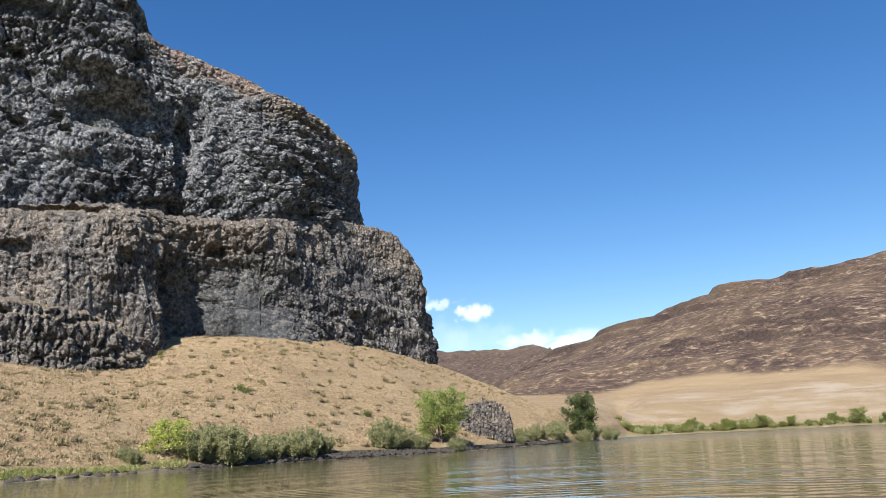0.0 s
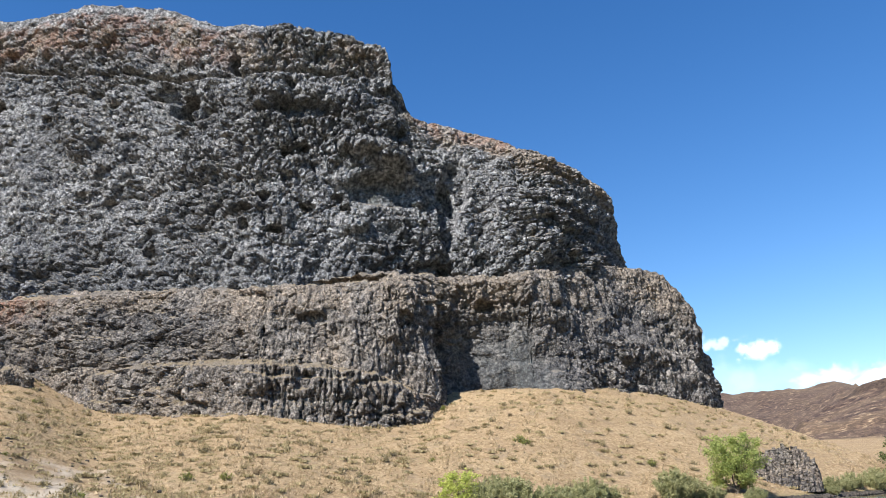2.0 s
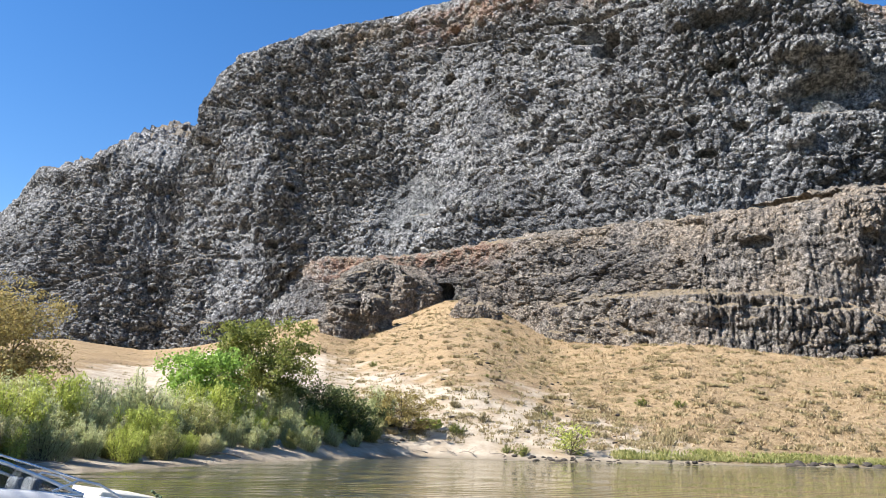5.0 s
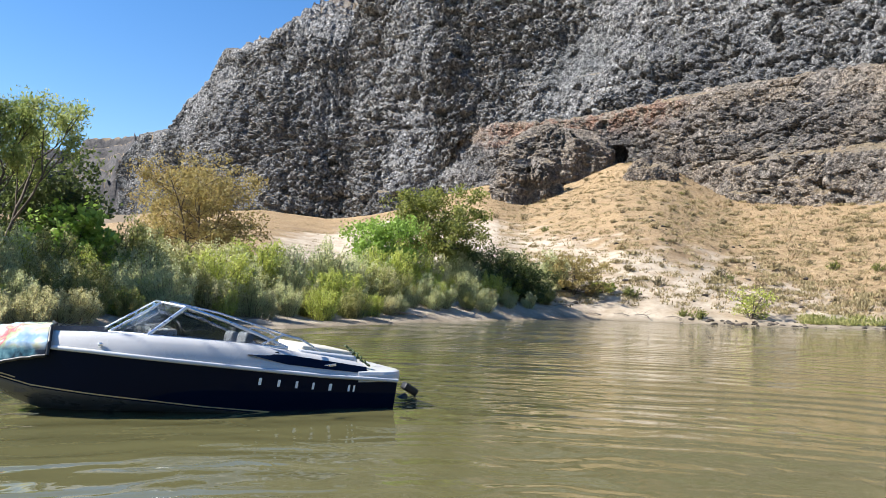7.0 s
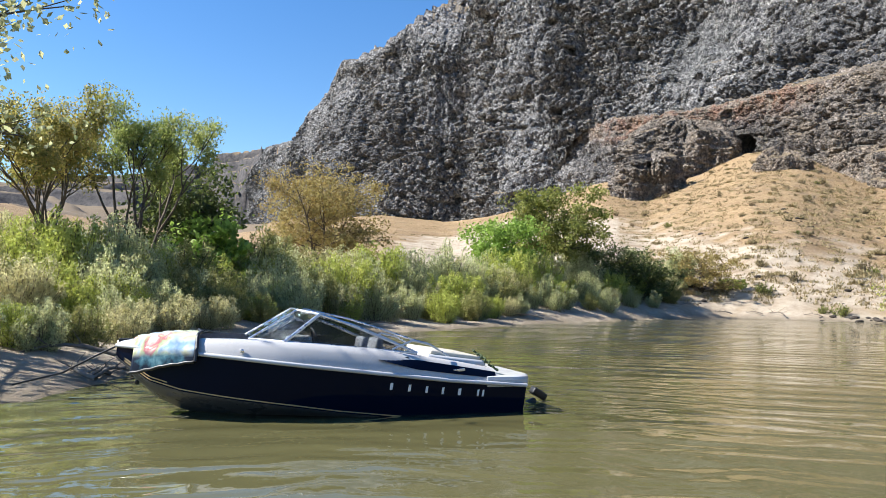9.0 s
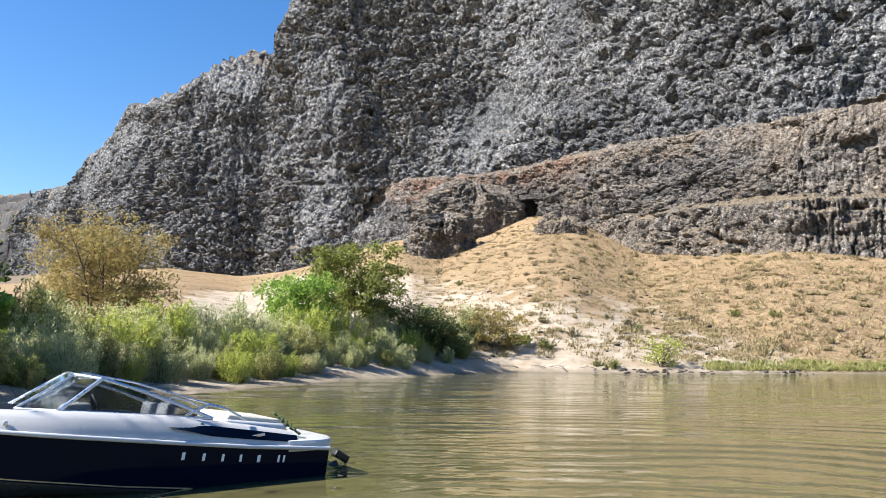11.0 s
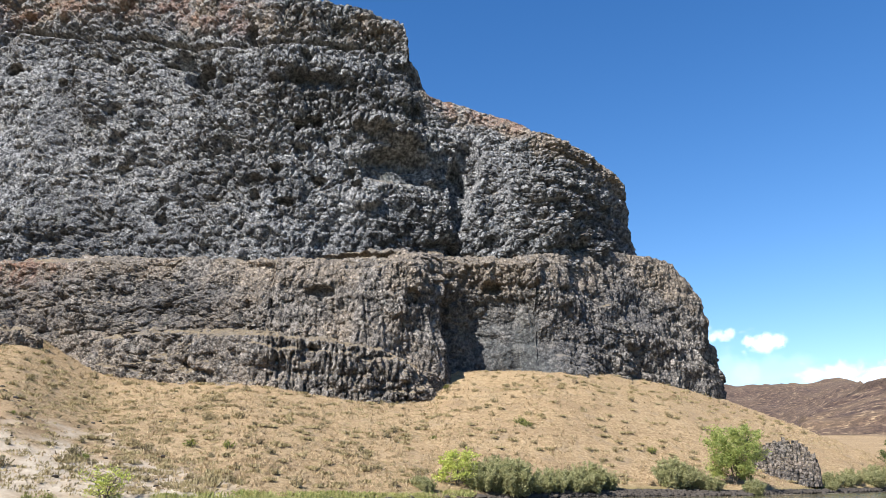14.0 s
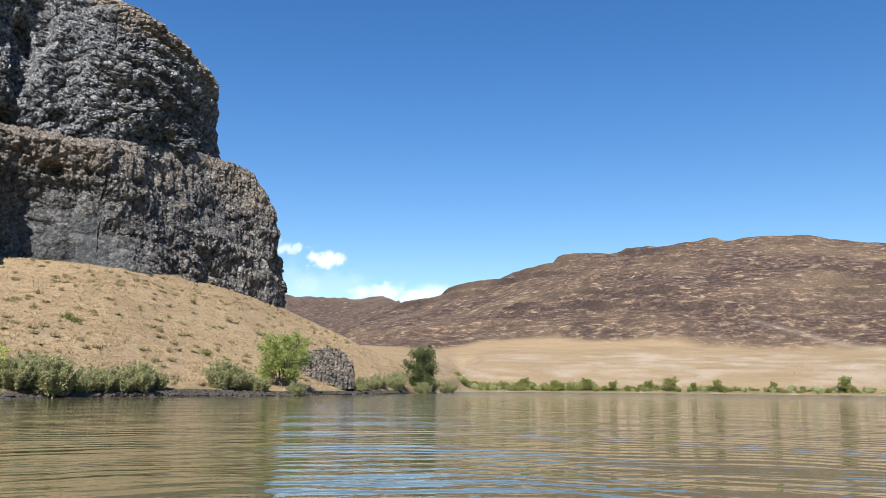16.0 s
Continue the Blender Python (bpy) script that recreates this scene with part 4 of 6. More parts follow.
def make_tree(name, seed, tall, wide, stems, leaf_count, leaf, material, label, bare=0.25, clump=0.16, lean=0.25, category="tree"):
    """A tree of tall metres: trunk with limbs, and a crown of single leaves in uneven clumps."""
    rng = np.random.default_rng(seed)
    lines, tips = [], []
    for s in range(stems):
        turn = 2 * math.pi * s / stems + rng.random() * 1.5
        out = wide * 0.5 * (0.25 + lean * rng.random()) * (1 if stems > 1 else 0.2)
        n = 9
        u = np.linspace(0, 1, n)
        top = tall * (0.93 - 0.12 * rng.random() * (stems > 1))
        pts = np.stack([np.cos(turn) * out * u ** 1.3 + 0.02 * tall * np.sin(u * 5 + turn), np.sin(turn) * out * u ** 1.3 + 0.02 * tall * np.cos(u * 4 + turn), top * u - 0.15], -1)
        r0 = 0.017 * tall / stems ** 0.35 + 0.02
        lines.append((pts, r0 * (1 - 0.88 * u) + 0.008))
        limbs = int(9 + 9 / stems ** 0.5)
        for b in range(limbs):
            h = bare + (0.97 - bare) * (b + rng.random()) / limbs
            at = np.array([np.interp(h, u, pts[:, i]) for i in range(3)])
            reach = wide * 0.5 * math.sqrt(max(0.05, 1 - ((h - bare - 0.22) / (0.98 - bare)) ** 2)) * (0.55 + 0.5 * rng.random())
            ang = b * 2.4 + rng.random()
            w = np.linspace(0, 1, 6)
            rise = tall * (0.05 + 0.16 * rng.random())
            limb = at + np.stack([np.cos(ang + 0.3 * w) * reach * w, np.sin(ang + 0.3 * w) * reach * w, rise * w ** 0.8], -1)
            lines.append((limb, r0 * 0.42 * (1 - h * 0.6) * (1 - 0.85 * w) + 0.006))
            tips += [limb[3], limb[4], limb[5]]
            for c in range(3):
                e = limb[3 + c % 3] + np.array([rng.normal(), rng.normal(), 0.4 + abs(rng.normal())]) * tall * 0.055
                lines.append((np.stack([limb[2 + c % 3], e]), (0.014, 0.005)))
                tips.append(e)
        tips.append(pts[-1])
    tips = np.array(tips)
    rad = tall * clump * (0.45 + 0.75 * rng.random(len(tips)))
    thing = tagged(new(name), label, category)
    V, F = tubes(lines)
    part("trunk", raw_mesh("trunk", V, F, True), BARK, thing)
    V, F = leaves(rng, tips, rad, leaf_count, leaf[0], leaf[1], 0.0, 0.75)
    part("crown", raw_mesh("crown", V, F), material, thing)
    return thing


def make_open_tree(name, seed, tall, spread, stems, leaf_count, leaf, material, label):
    """An open tree: bare stems that part near the ground, fork on the way up and carry their leaves in loose tufts at the ends."""
    rng = np.random.default_rng(seed)
    lines, tips, rad = [], [], []

    def limb(at, way, length, r0, depth):
        n = 6
        pts = [at]
        for i in range(n):
            way = way + rng.normal(size=3) * 0.07 + np.array([0, 0, 0.035])
            way = way / np.linalg.norm(way)
            pts.append(pts[-1] + way * length / n)
        pts = np.array(pts)
        u = np.linspace(0, 1, n + 1)
        lines.append((pts, r0 * (1 - 0.5 * u) + 0.004))
        if depth == 0:
            for q in (3, 4, 5, 6):
                tips.append(pts[q])
                rad.append(tall * (0.03 + 0.045 * rng.random()))
            return
        for k in range(3):
            q = n - k
            turn = rng.random() * 6.283
            side = np.array([math.cos(turn), math.sin(turn), 0.15 * rng.normal()])
            limb(pts[q], way * 0.85 + side * (0.30 + 0.34 * rng.random()), length * (0.56 + 0.18 * rng.random()), r0 * 0.50, depth - 1)

    for i in range(stems):
        turn = 6.283 * i / stems + rng.random()
        out = spread * (0.55 + 0.6 * rng.random())
        limb(np.array([0.12 * math.cos(turn), 0.12 * math.sin(turn), -0.15]), np.array([out * math.cos(turn), out * math.sin(turn), 1.0]), tall * 0.42, 0.013 * tall, 3)
    tips, rad = np.array(tips), np.array(rad)
    k = tall / tips[:, 2].max() * 0.96
    lines = [(p * k, r) for p, r in lines]
    thing = tagged(new(name), label, "tree")
    V, F = tubes(lines, 5)
    part("trunk", raw_mesh("trunk", V, F, True), BARK, thing)
    V, F = leaves(rng, tips * k, rad, leaf_count, leaf[0], leaf[1], -0.8, 0.9)
    part("crown", raw_mesh("crown", V, F), material, thing)
    return thing


def make_bush(name, seed, tall, wide, shoots, leaf_count, leaf, material, label, category="bush"):
    """A bush of upright shoots from one root, each clad in narrow leaves."""
    rng = np.random.default_rng(seed)
    lines, cen, rad = [], [], []
    for s in range(shoots):
        turn, out = rng.random() * 6.283, wide * 0.5 * rng.random() ** 0.6
        top = tall * (0.55 + 0.45 * rng.random()) * (1 - 0.35 * (2 * out / wide) ** 2)
        u = np.linspace(0, 1, 5)
        root = 0.35
        pts = np.stack([np.cos(turn) * out * (root + (1 - root) * u), np.sin(turn) * out * (root + (1 - root) * u), top * u - 0.1], -1)
        pts[1:, :2] += rng.normal(size=(4, 2)) * 0.03 * tall
        lines.append((pts, 0.022 * (1 - 0.8 * u) + 0.004))
        for q in (0.25, 0.42, 0.58, 0.72, 0.86, 1.0):
            cen.append([np.interp(q, u, pts[:, i]) for i in range(3)])
            rad.append(tall * (0.15 - 0.07 * q) * (0.7 + 0.6 * rng.random()))
    thing = tagged(new(name), label, category)
    V, F = tubes(lines, 4)
    part("woody_base", raw_mesh("woody_base", V, F, True), BARK, thing)
    V, F = leaves(rng, np.array(cen), np.array(rad), leaf_count, leaf[0], leaf[1], 0.6, 1.1)
    part("foliage", raw_mesh("foliage", V, F), material, thing)
    return thing


def stand(thing, az, r, size=1.0, turn=0.0, sink=0.08, group=""):
    """Sets a plant on the ground at a bearing and distance."""
    x, y = polar(az, r)
    thing.matrix_basis = pose(x, y, ground_at(az, r) - sink, 0, 0, turn) @ Matrix.Diagonal((size, size, size, 1))
    if group:
        thing["group"] = group
    return thing


def again(thing, az, r, size=1.0, turn=0.0, sink=0.08, tall=1.0):
    x, y = polar(az, r)
    c = copy_thing(thing, pose(0, 0, 0))
    c.matrix_basis = pose(x, y, ground_at(az, r) - sink, 0, 0, turn) @ Matrix.Diagonal((size, size, size * tall, 1))
    return c


def tree_height(az, r, el):
    return float(height(r, el)) - ground_at(az, r)


# single trees: bearing, distance, bearing height of the top
stand(make_tree("elm_tree", 11, tree_height(-66.7, 63, 8.0), 7.6, 3, 17000, (0.24, 0.14), LEAF_ELM, "full olive-green elm tree above the shore thicket", 0.22, 0.12, 0.6), -66.9, 63, turn=40)
stand(make_tree("young_elm_tree", 12, tree_height(-70.8, 57, 5.9), 4.8, 2, 8000, (0.25, 0.15), LEAF_BRIGHT, "bright green young tree beside the elm", 0.12, 0.14, 0.5), -70.8, 57, turn=10)
stand(make_tree("golden_willow_tree", 13, tree_height(-84.8, 48, 9.4), 6.8, 6, 24000, (0.2, 0.08), LEAF_GOLD, "yellow-brown willow tree turning to autumn colour", 0.15, 0.11, 0.8), -84.4, 48, turn=70)
stand(make_open_tree("cottonwood_tree", 14, tree_height(-97.2, 31, 14.4), 0.34, 3, 24000, (0.115, 0.055), LEAF_COTTON, "open-crowned green tree with two bare stems"), -97.4, 31, turn=15)
stand(make_open_tree("cottonwood_tree", 15, tree_height(-102.3, 29, 14.0), 0.20, 4, 24000, (0.115, 0.055), LEAF_AUTUMN, "thin-crowned green tree with several bare stems"), -103.0, 29, turn=80)
stand(make_tree("cottonwood_tree", 16, 8.6, 6.4, 2, 5000, (0.14, 0.10), LEAF_WILLOW, "tall pale green tree overhanging the beach", 0.35, 0.12, 0.7), -114.0, 17.0, turn=30)
stand(make_tree("shade_tree", 17, tree_height(-94.6, 36, 8.6), 4.8, 3, 9000, (0.2, 0.13), LEAF_DARK, "dark green shady tree behind the willow thicket", 0.15, 0.15, 0.6), -94.2, 36, turn=0)
stand(make_tree("small_maple_tree", 18, tree_height(-92.6, 34, 5.6), 3.3, 2, 3600, (0.26, 0.2), LEAF_BRIGHT, "small fresh green tree with broad leaves", 0.12, 0.15, 0.5), -92.4, 34, turn=0)
stand(make_tree("dark_shrub_tree", 19, tree_height(-63, 66, 3.9), 6.6, 5, 8500, (0.2, 0.12), LEAF_DARK, "dark green spreading shrub at the foot of the elm", 0.06, 0.17, 0.9), -63.4, 66, turn=0)
stand(make_tree("dark_shrub_tree", 20, tree_height(-60.4, 67, 2.6), 5.4, 5, 7000, (0.2, 0.12), LEAF_DARK, "low dark green shrub on the sandy bank", 0.05, 0.18, 0.9), -60.6, 67, turn=50)
stand(make_tree("autumn_shrub", 21, tree_height(-56.2, 74, 3.5), 6.2, 5, 6500, (0.2, 0.12), LEAF_GOLD, "thin yellowing shrub at the edge of the sand", 0.08, 0.12, 0.9), -56.4, 74, turn=0)
stand(make_tree("pale_sapling", 22, tree_height(-54.4, 75, 1.6), 3.0, 2, 900, (0.24, 0.14), LEAF_YELLOW, "small pale yellow-green sapling on the sand", 0.25, 0.12, 0.6), -54.4, 75, turn=0)
stand(make_tree("bank_sapling", 23, 2.7, 2.9, 4, 900, (0.22, 0.12), LEAF_YELLOW, "small yellow-green bush at the waterline rocks", 0.05, 0.16, 0.9), -44.1, 70.5, turn=0)
stand(make_tree("yellow_willow_tree", 24, tree_height(-20.1, 96, 2.5), 5.4, 3, 4200, (0.26, 0.13), LEAF_YELLOW, "light yellow-green young willow at the shore", 0.08, 0.14, 0.7), -20.1, 96, turn=0)
stand(make_tree("shore_willow_tree", 25, tree_height(-0.85, 125, 3.6), 7.0, 4, 15000, (0.3, 0.16), LEAF_COTTON, "olive-green round willow beside the rock outcrop", 0.06, 0.13, 0.8), -0.85, 125, turn=0)
stand(make_tree("shore_elm_tree", 26, tree_height(9.4, 181, 2.72), 6.6, 3, 7500, (0.42, 0.26), LEAF_DARK, "dark green tree at the tip of the point", 0.12, 0.12, 0.7), 9.4, 181, turn=0)

# willow thicket along the beach
rng = np.random.default_rng(5)
kinds = [make_bush("willow_bush", 40 + i, 3.0, 3.2, 46, 8000, (0.15, 0.055), m, "grey-green willow bush of upright shoots behind the beach")
         for i, m in enumerate((LEAF_WILLOW, LEAF_PALE, LEAF_YELLOW, LEAF_WILLOW, LEAF_REED))]
spots = []
for az in np.arange(-107, -58.5, 1.15):
    rs = float(np.interp(az, SHORE_AZ, SHORE_R))
    for row in range(3):
        a = az + rng.normal() * 0.4
        gap = 5.5 + 3.6 * row + 0.8 * rng.normal() + (-0.8 if az > -86 else 0)
        top = (1.7, 2.6, 3.4)[row] * (0.75 + 0.45 * rng.random())
        top *= 0.68 if az < -88 else 1.0
        spots.append((a, rs + max(3.6, gap), top / 3.0))
for a in np.arange(-105, -88, 1.3):
    spots.append((a + rng.normal() * 0.5, 33 + 9 * rng.random(), 0.75 + 0.35 * rng.random()))
for i, (a, r, s) in enumerate(spots):
    k = kinds[int(rng.integers(0, 5))]
    if i < 5:
        stand(kinds[i], a, r, s, rng.random() * 360, group="willow thicket")
    else:
        again(k, a, r, s, rng.random() * 360, tall=0.9 + 0.3 * rng.random())["group"] = "willow thicket"

# willow bushes under the cliff
low = make_bush("shore_bush", 60, 3.0, 4.6, 70, 11000, (0.24, 0.09), LEAF_SHORE, "grey-green willow bush on the stony shore")
first = True
for az, r, s in ((-18.2, 96, 1.15), (-17.0, 98, 1.25), (-15.7, 99, 1.3), (-14.4, 101, 1.2), (-13.1, 102, 1.15), (-11.9, 105, 1.0), (-10.6, 107, 1.05), (-9.4, 109, 0.85), (-5.3, 116, 1.1), (-4.3, 118, 1.3), (-3.2, 119, 1.1), (-22.3, 92, 0.6), (-23.2, 92, 0.5), (4.9, 148, 0.8), (5.6, 153, 0.8), (6.2, 157, 0.9), (6.8, 161, 0.9), (7.3, 166, 1.1), (8.1, 172, 1.0), (8.8, 178, 1.0), (10.4, 197, 1.2), (11.2, 210, 1.3), (0.4, 122, 0.7)):
    if first:
        stand(low, az, r, s, 20, group="shore bushes")
    else:
        again(low, az + 0.3 * rng.normal(), r + rng.normal(), s * (0.8 + 0.4 * rng.random()), rng.random() * 360, tall=0.8 + 0.35 * rng.random())["group"] = "shore bushes"
    first = False

# shrubs and small trees of the far bank
farb = [make_bush("far_bush", 70 + i, 4.0, 5.0, 40, 1500, (0.55, 0.25), m, "green bush on the far bank") for i, m in enumerate((LEAF_REED, LEAF_ELM, LEAF_WILLOW))]
fart = make_tree("far_tree", 75, 7.0, 6.0, 3, 2200, (0.5, 0.3), LEAF_ELM, "small green tree on the far bank", 0.1, 0.15, 0.7)
stand(fart, 27.4, 324, 0.8, 0, group="far bank")
for az, s in ((21.6, 0.7), (30.6, 0.65), (38.5, 0.85), (25.9, 0.6), (19.2, 0.6), (17.0, 0.7), (23.4, 0.55), (29.0, 0.5), (34.2, 0.55)):
    again(fart, az, 325, s, rng.random() * 360)
n = 0
for az in np.concatenate([np.arange(12.0, 22.5, 0.11), np.arange(22.5, 44, 0.16)]):
    a, r, s = az + rng.normal() * 0.25, 322 + rng.random() * 8, (0.35 + 0.65 * rng.random() ** 1.8) * (1.1 if az < 22 else 0.75)
    if n < 3:
        stand(farb[n], a, r, s, 0, group="far bank bushes")
    else:
        again(farb[int(rng.integers(0, 3))], a, r, s, rng.random() * 360)["group"] = "far bank bushes"
    n += 1

# sage and rabbitbrush on the slope
sage = [make_bush("sagebrush", 80 + i, 1.0, 1.5, 26, 520, (0.16, 0.06), m, lab) for i, (m, lab) in enumerate((
    (LEAF_SAGE, "dry olive-brown sagebrush on the grass slope"), (LEAF_STRAW, "straw-coloured dry shrub on the grass slope"),
    (LEAF_ELM, "small green shrub on the grass slope"), (LEAF_SAGE, "low grey sagebrush on the sandy bank")))]
placed = 0
for i in range(900):
    az = -66 + 70 * rng.random() ** 1.1
    rs, rf = float(np.interp(az, SHORE_AZ, SHORE_R)), float(np.interp(az, FOOT_AZ, FOOT_R))
    u = rng.random()
    r = rs + 5 + (rf - rs - 8) * u
    x, y = polar(az, r)
    dense = vnoise(x / 16, y / 16, 99)
    if az > -30:
        dense *= 0.95
    if float(dense) < 0.42 or placed >= 158:
        continue
    s = 0.55 + 0.9 * rng.random() ** 1.8
    k = int(rng.choice(4, p=(0.45, 0.25, 0.10, 0.20)))
    if placed < 4:
        stand(sage[placed], az, r, s, rng.random() * 360, group="slope shrubs")
    else:
        again(sage[k], az, r, s, rng.random() * 360)["group"] = "slope shrubs"
    placed += 1
for i in range(130):
    az = -58 + 61 * rng.random() ** 0.8
    rs, rf = float(np.interp(az, SHORE_AZ, SHORE_R)), float(np.interp(az, FOOT_AZ, FOOT_R))
    r = rs + 6 + (rf - rs - 8) * rng.random()
    again(sage[int(rng.choice((0, 3)))], az, r, 0.6 + 0.7 * rng.random() ** 2, rng.random() * 360, tall=0.8)["group"] = "slope shrubs"
for az, r, s in ((-15.35, 128, 1.6), (-14.9, 127, 1.3), (-6.2, 135, 1.5), (-38.9, 95, 1.3), (-47.5, 69.5, 1.2), (-48.6, 70, 0.9), (-52.3, 74, 1.4)):
    again(sage[2], az, r, s, rng.random() * 360)["group"] = "slope shrubs"


def blades(name, rng, az, r, tall, wide, count, material, label):
    """Many small tufts of grass as one sheet of stuff."""
    x, y = polar(az, r)
    zz, rs, _ = land_height_at(az, r)
    lift = smooth(r, rs, rs + 6) * (0.45 * fbm(x / 9, y / 9, 4, 3) + 0.16 * fbm(x / 1.7, y / 1.7, 3, 9))
    base = np.stack([x, y, zz + lift - 0.03], -1)
    base = np.repeat(base, count, 0)
    n = len(base)
    base[:, :2] += rng.normal(size=(n, 2)) * wide
    tip = base + np.stack([rng.normal(size=n) * tall * 0.5, rng.normal(size=n) * tall * 0.5, tall * (0.5 + 0.8 * rng.random(n))], -1)
    side = rng.normal(size=(n, 3)) * np.array([1, 1, 0.1])
    side *= (tall * 0.28 / (np.linalg.norm(side, axis=1) + 1e-9))[:, None]
    V = np.stack([base - side, base + side, tip], 1).reshape(-1, 3)
    me = raw_mesh(name, V, np.arange(n * 3).reshape(-1, 3))
    tagged(part(name, me, material), label, "grass", kind="stuff")


def land_height_at(az, r):
    """The sheet's height at many places."""
    grid = np.arange(-84, 14, 0.5)
    rr = np.arange(40, 235, 2.0)
    z, rs, rf = land_height(grid, rr)
    fi = np.clip((az - grid[0]) / 0.5, 0, len(grid) - 1.001)
    fj = np.clip((r - rr[0]) / 2.0, 0, len(rr) - 1.001)
    i, j = fi.astype(int), fj.astype(int)
    u, v = fi - i, fj - j
    out = (z[j, i] * (1 - u) + z[j, i + 1] * u) * (1 - v) + (z[j + 1, i] * (1 - u) + z[j + 1, i + 1] * u) * v
    return out, np.interp(az, grid, rs), np.interp(az, grid, rf)


g = 26000
az = -66 + 76 * rng.random(g)
u = rng.random(g)
rs_, rf_ = np.interp(az, SHORE_AZ, SHORE_R), np.interp(az, FOOT_AZ, FOOT_R)
r = rs_ + 5 + (rf_ + 5 - rs_ - 5) * u
keep = (rng.random(g) < np.clip(0.35 + 0.8 * fbm(az * 2.0, r / 9, 3, 77), 0.08, 1)) & ~((az < -42) & (u < 0.45) & (rng.random(g) < 0.75))
blades("dry_grass", rng, az[keep], r[keep], 0.33, 0.3, 6, LEAF_STRAW, "tufts of golden dry grass on the slope")
az = -41 + 22 * rng.random(2600)
r = np.interp(az, SHORE_AZ, SHORE_R) + 1.2 + 2.6 * rng.random(2600) ** 1.5
keep = rng.random(2600) < np.clip(0.5 + 1.2 * fbm(az * 0.8, r / 3, 3, 78), 0.05, 1)
az, r = az[keep], r[keep]
blades("shore_reeds", rng, az, r, 0.30, 0.25, 5, LEAF_REED, "green reeds and grass along the waterline")
# low scrub on the sand and between the tufts
az = -62 + 25 * rng.random(9000)
u = rng.random(9000) ** 1.2
rs_, rf_ = np.interp(az, SHORE_AZ, SHORE_R), np.interp(az, FOOT_AZ, FOOT_R)
r = rs_ + 4 + (rf_ - rs_ - 6) * u * 0.75
keep = rng.random(9000) < np.clip(0.35 + 1.3 * fbm(az * 1.4, r / 6, 3, 79), 0.03, 1) * 0.6
blades("low_scrub", rng, az[keep], r[keep], 0.24, 0.26, 16, LEAF_SAGE, "low olive scrub scattered over the sand bank")
az = -80 + 90 * rng.random(9000)
rs_, rf_ = np.interp(az, SHORE_AZ, SHORE_R), np.interp(az, FOOT_AZ, FOOT_R)
r = rs_ + 5 + (rf_ - rs_ - 6) * rng.random(9000)
keep = rng.random(9000) < np.clip(0.3 + 1.3 * fbm(az * 1.1, r / 8, 3, 83), 0.05, 1) * 0.55
blades("dry_scrub", rng, az[keep], r[keep], 0.26, 0.30, 14, LEAF_SAGE, "dry brown scrub scattered over the grass slope")
az = -60 + 63 * rng.random(420) ** 0.85
rs_, rf_ = np.interp(az, SHORE_AZ, SHORE_R), np.interp(az, FOOT_AZ, FOOT_R)
r = rs_ + 6 + (rf_ - rs_ - 7) * rng.random(420)
blades("brown_scrub", rng, az, r, 0.38, 0.36, 110, LEAF_SAGE, "round brown scrub bushes dotted over the slope")

# ---- outcrops, stones, clouds ----
def outcrop(name, az, r, wide, deep, tall, salt, material, label, columns=0.6, turn=0.0, sheer=2.2, blocks=1.0):
    """A standing mass of broken basalt, flat-topped, sunk into the slope."""
    n, k = 220, 80
    a = np.linspace(0, 2 * math.pi, n, endpoint=False)[None]
    v = np.linspace(0, 1, k)[:, None]
    ring = (1 - v ** sheer) ** 0.5 * (1 + 0.22 * fbm(np.cos(a) * 2 + salt, np.sin(a) * 2 + 0 * v, 3, salt + 1))
    zz = tall * v ** 0.9 * (1 + 0.45 * fbm(np.cos(a) * 1.4 + salt, np.sin(a) * 1.4 + 0 * v, 3, salt))
    s = a * (wide + deep) * 0.5 + 0 * v
    big = np.maximum(0.25, min(wide, tall) / 9.0)
    d = 0.6 * sum(relief(s * 1.7, (zz + 0 * a) * 1.7, salt, blocks, columns)) * min(1.0, big) * np.clip(ring * 1.4, 0, 1)
    sq = 1.0 / np.maximum(np.abs(np.cos(a)), np.abs(np.sin(a))) ** 0.45
    x = np.cos(a) * sq * ring * wide / 2 + np.cos(a) * d
    y = np.sin(a) * sq * ring * deep / 2 + np.sin(a) * d
    me = raw_mesh(name, np.stack([x, y, zz - 1.2], -1).reshape(-1, 3), grid_faces(k, n, True))
    for key, value in (("brown", 0.9 if material is BASALT else 1.5), ("tone", 1.0), ("cap", 1.0)):
        weights(me, key, np.full(n * k, value))
    ob = tagged(part(name, me, material), label, "rock")
    px, py = polar(az, r)
    ob.matrix_basis = pose(px, py, ground_at(az, r), 0, 0, -az + turn)
    return ob


outcrop("rock_outcrop", -59.8, 176, 11.5, 10.0, 10.4, 400, BASALT, "dark craggy basalt knob standing on the slope", 1.2, -10, 4.5)
outcrop("rock_outcrop", -57.8, 207, 29.0, 18.0, 15.0, 410, BASALT, "broken basalt ledge with a hollow at its foot", 0.8, 0.0, 4.0)
outcrop("rock_outcrop", -50.9, 166, 10.5, 6.0, 4.6, 420, BASALT_BROWN, "small weathered basalt outcrop in dry grass", 0.7)


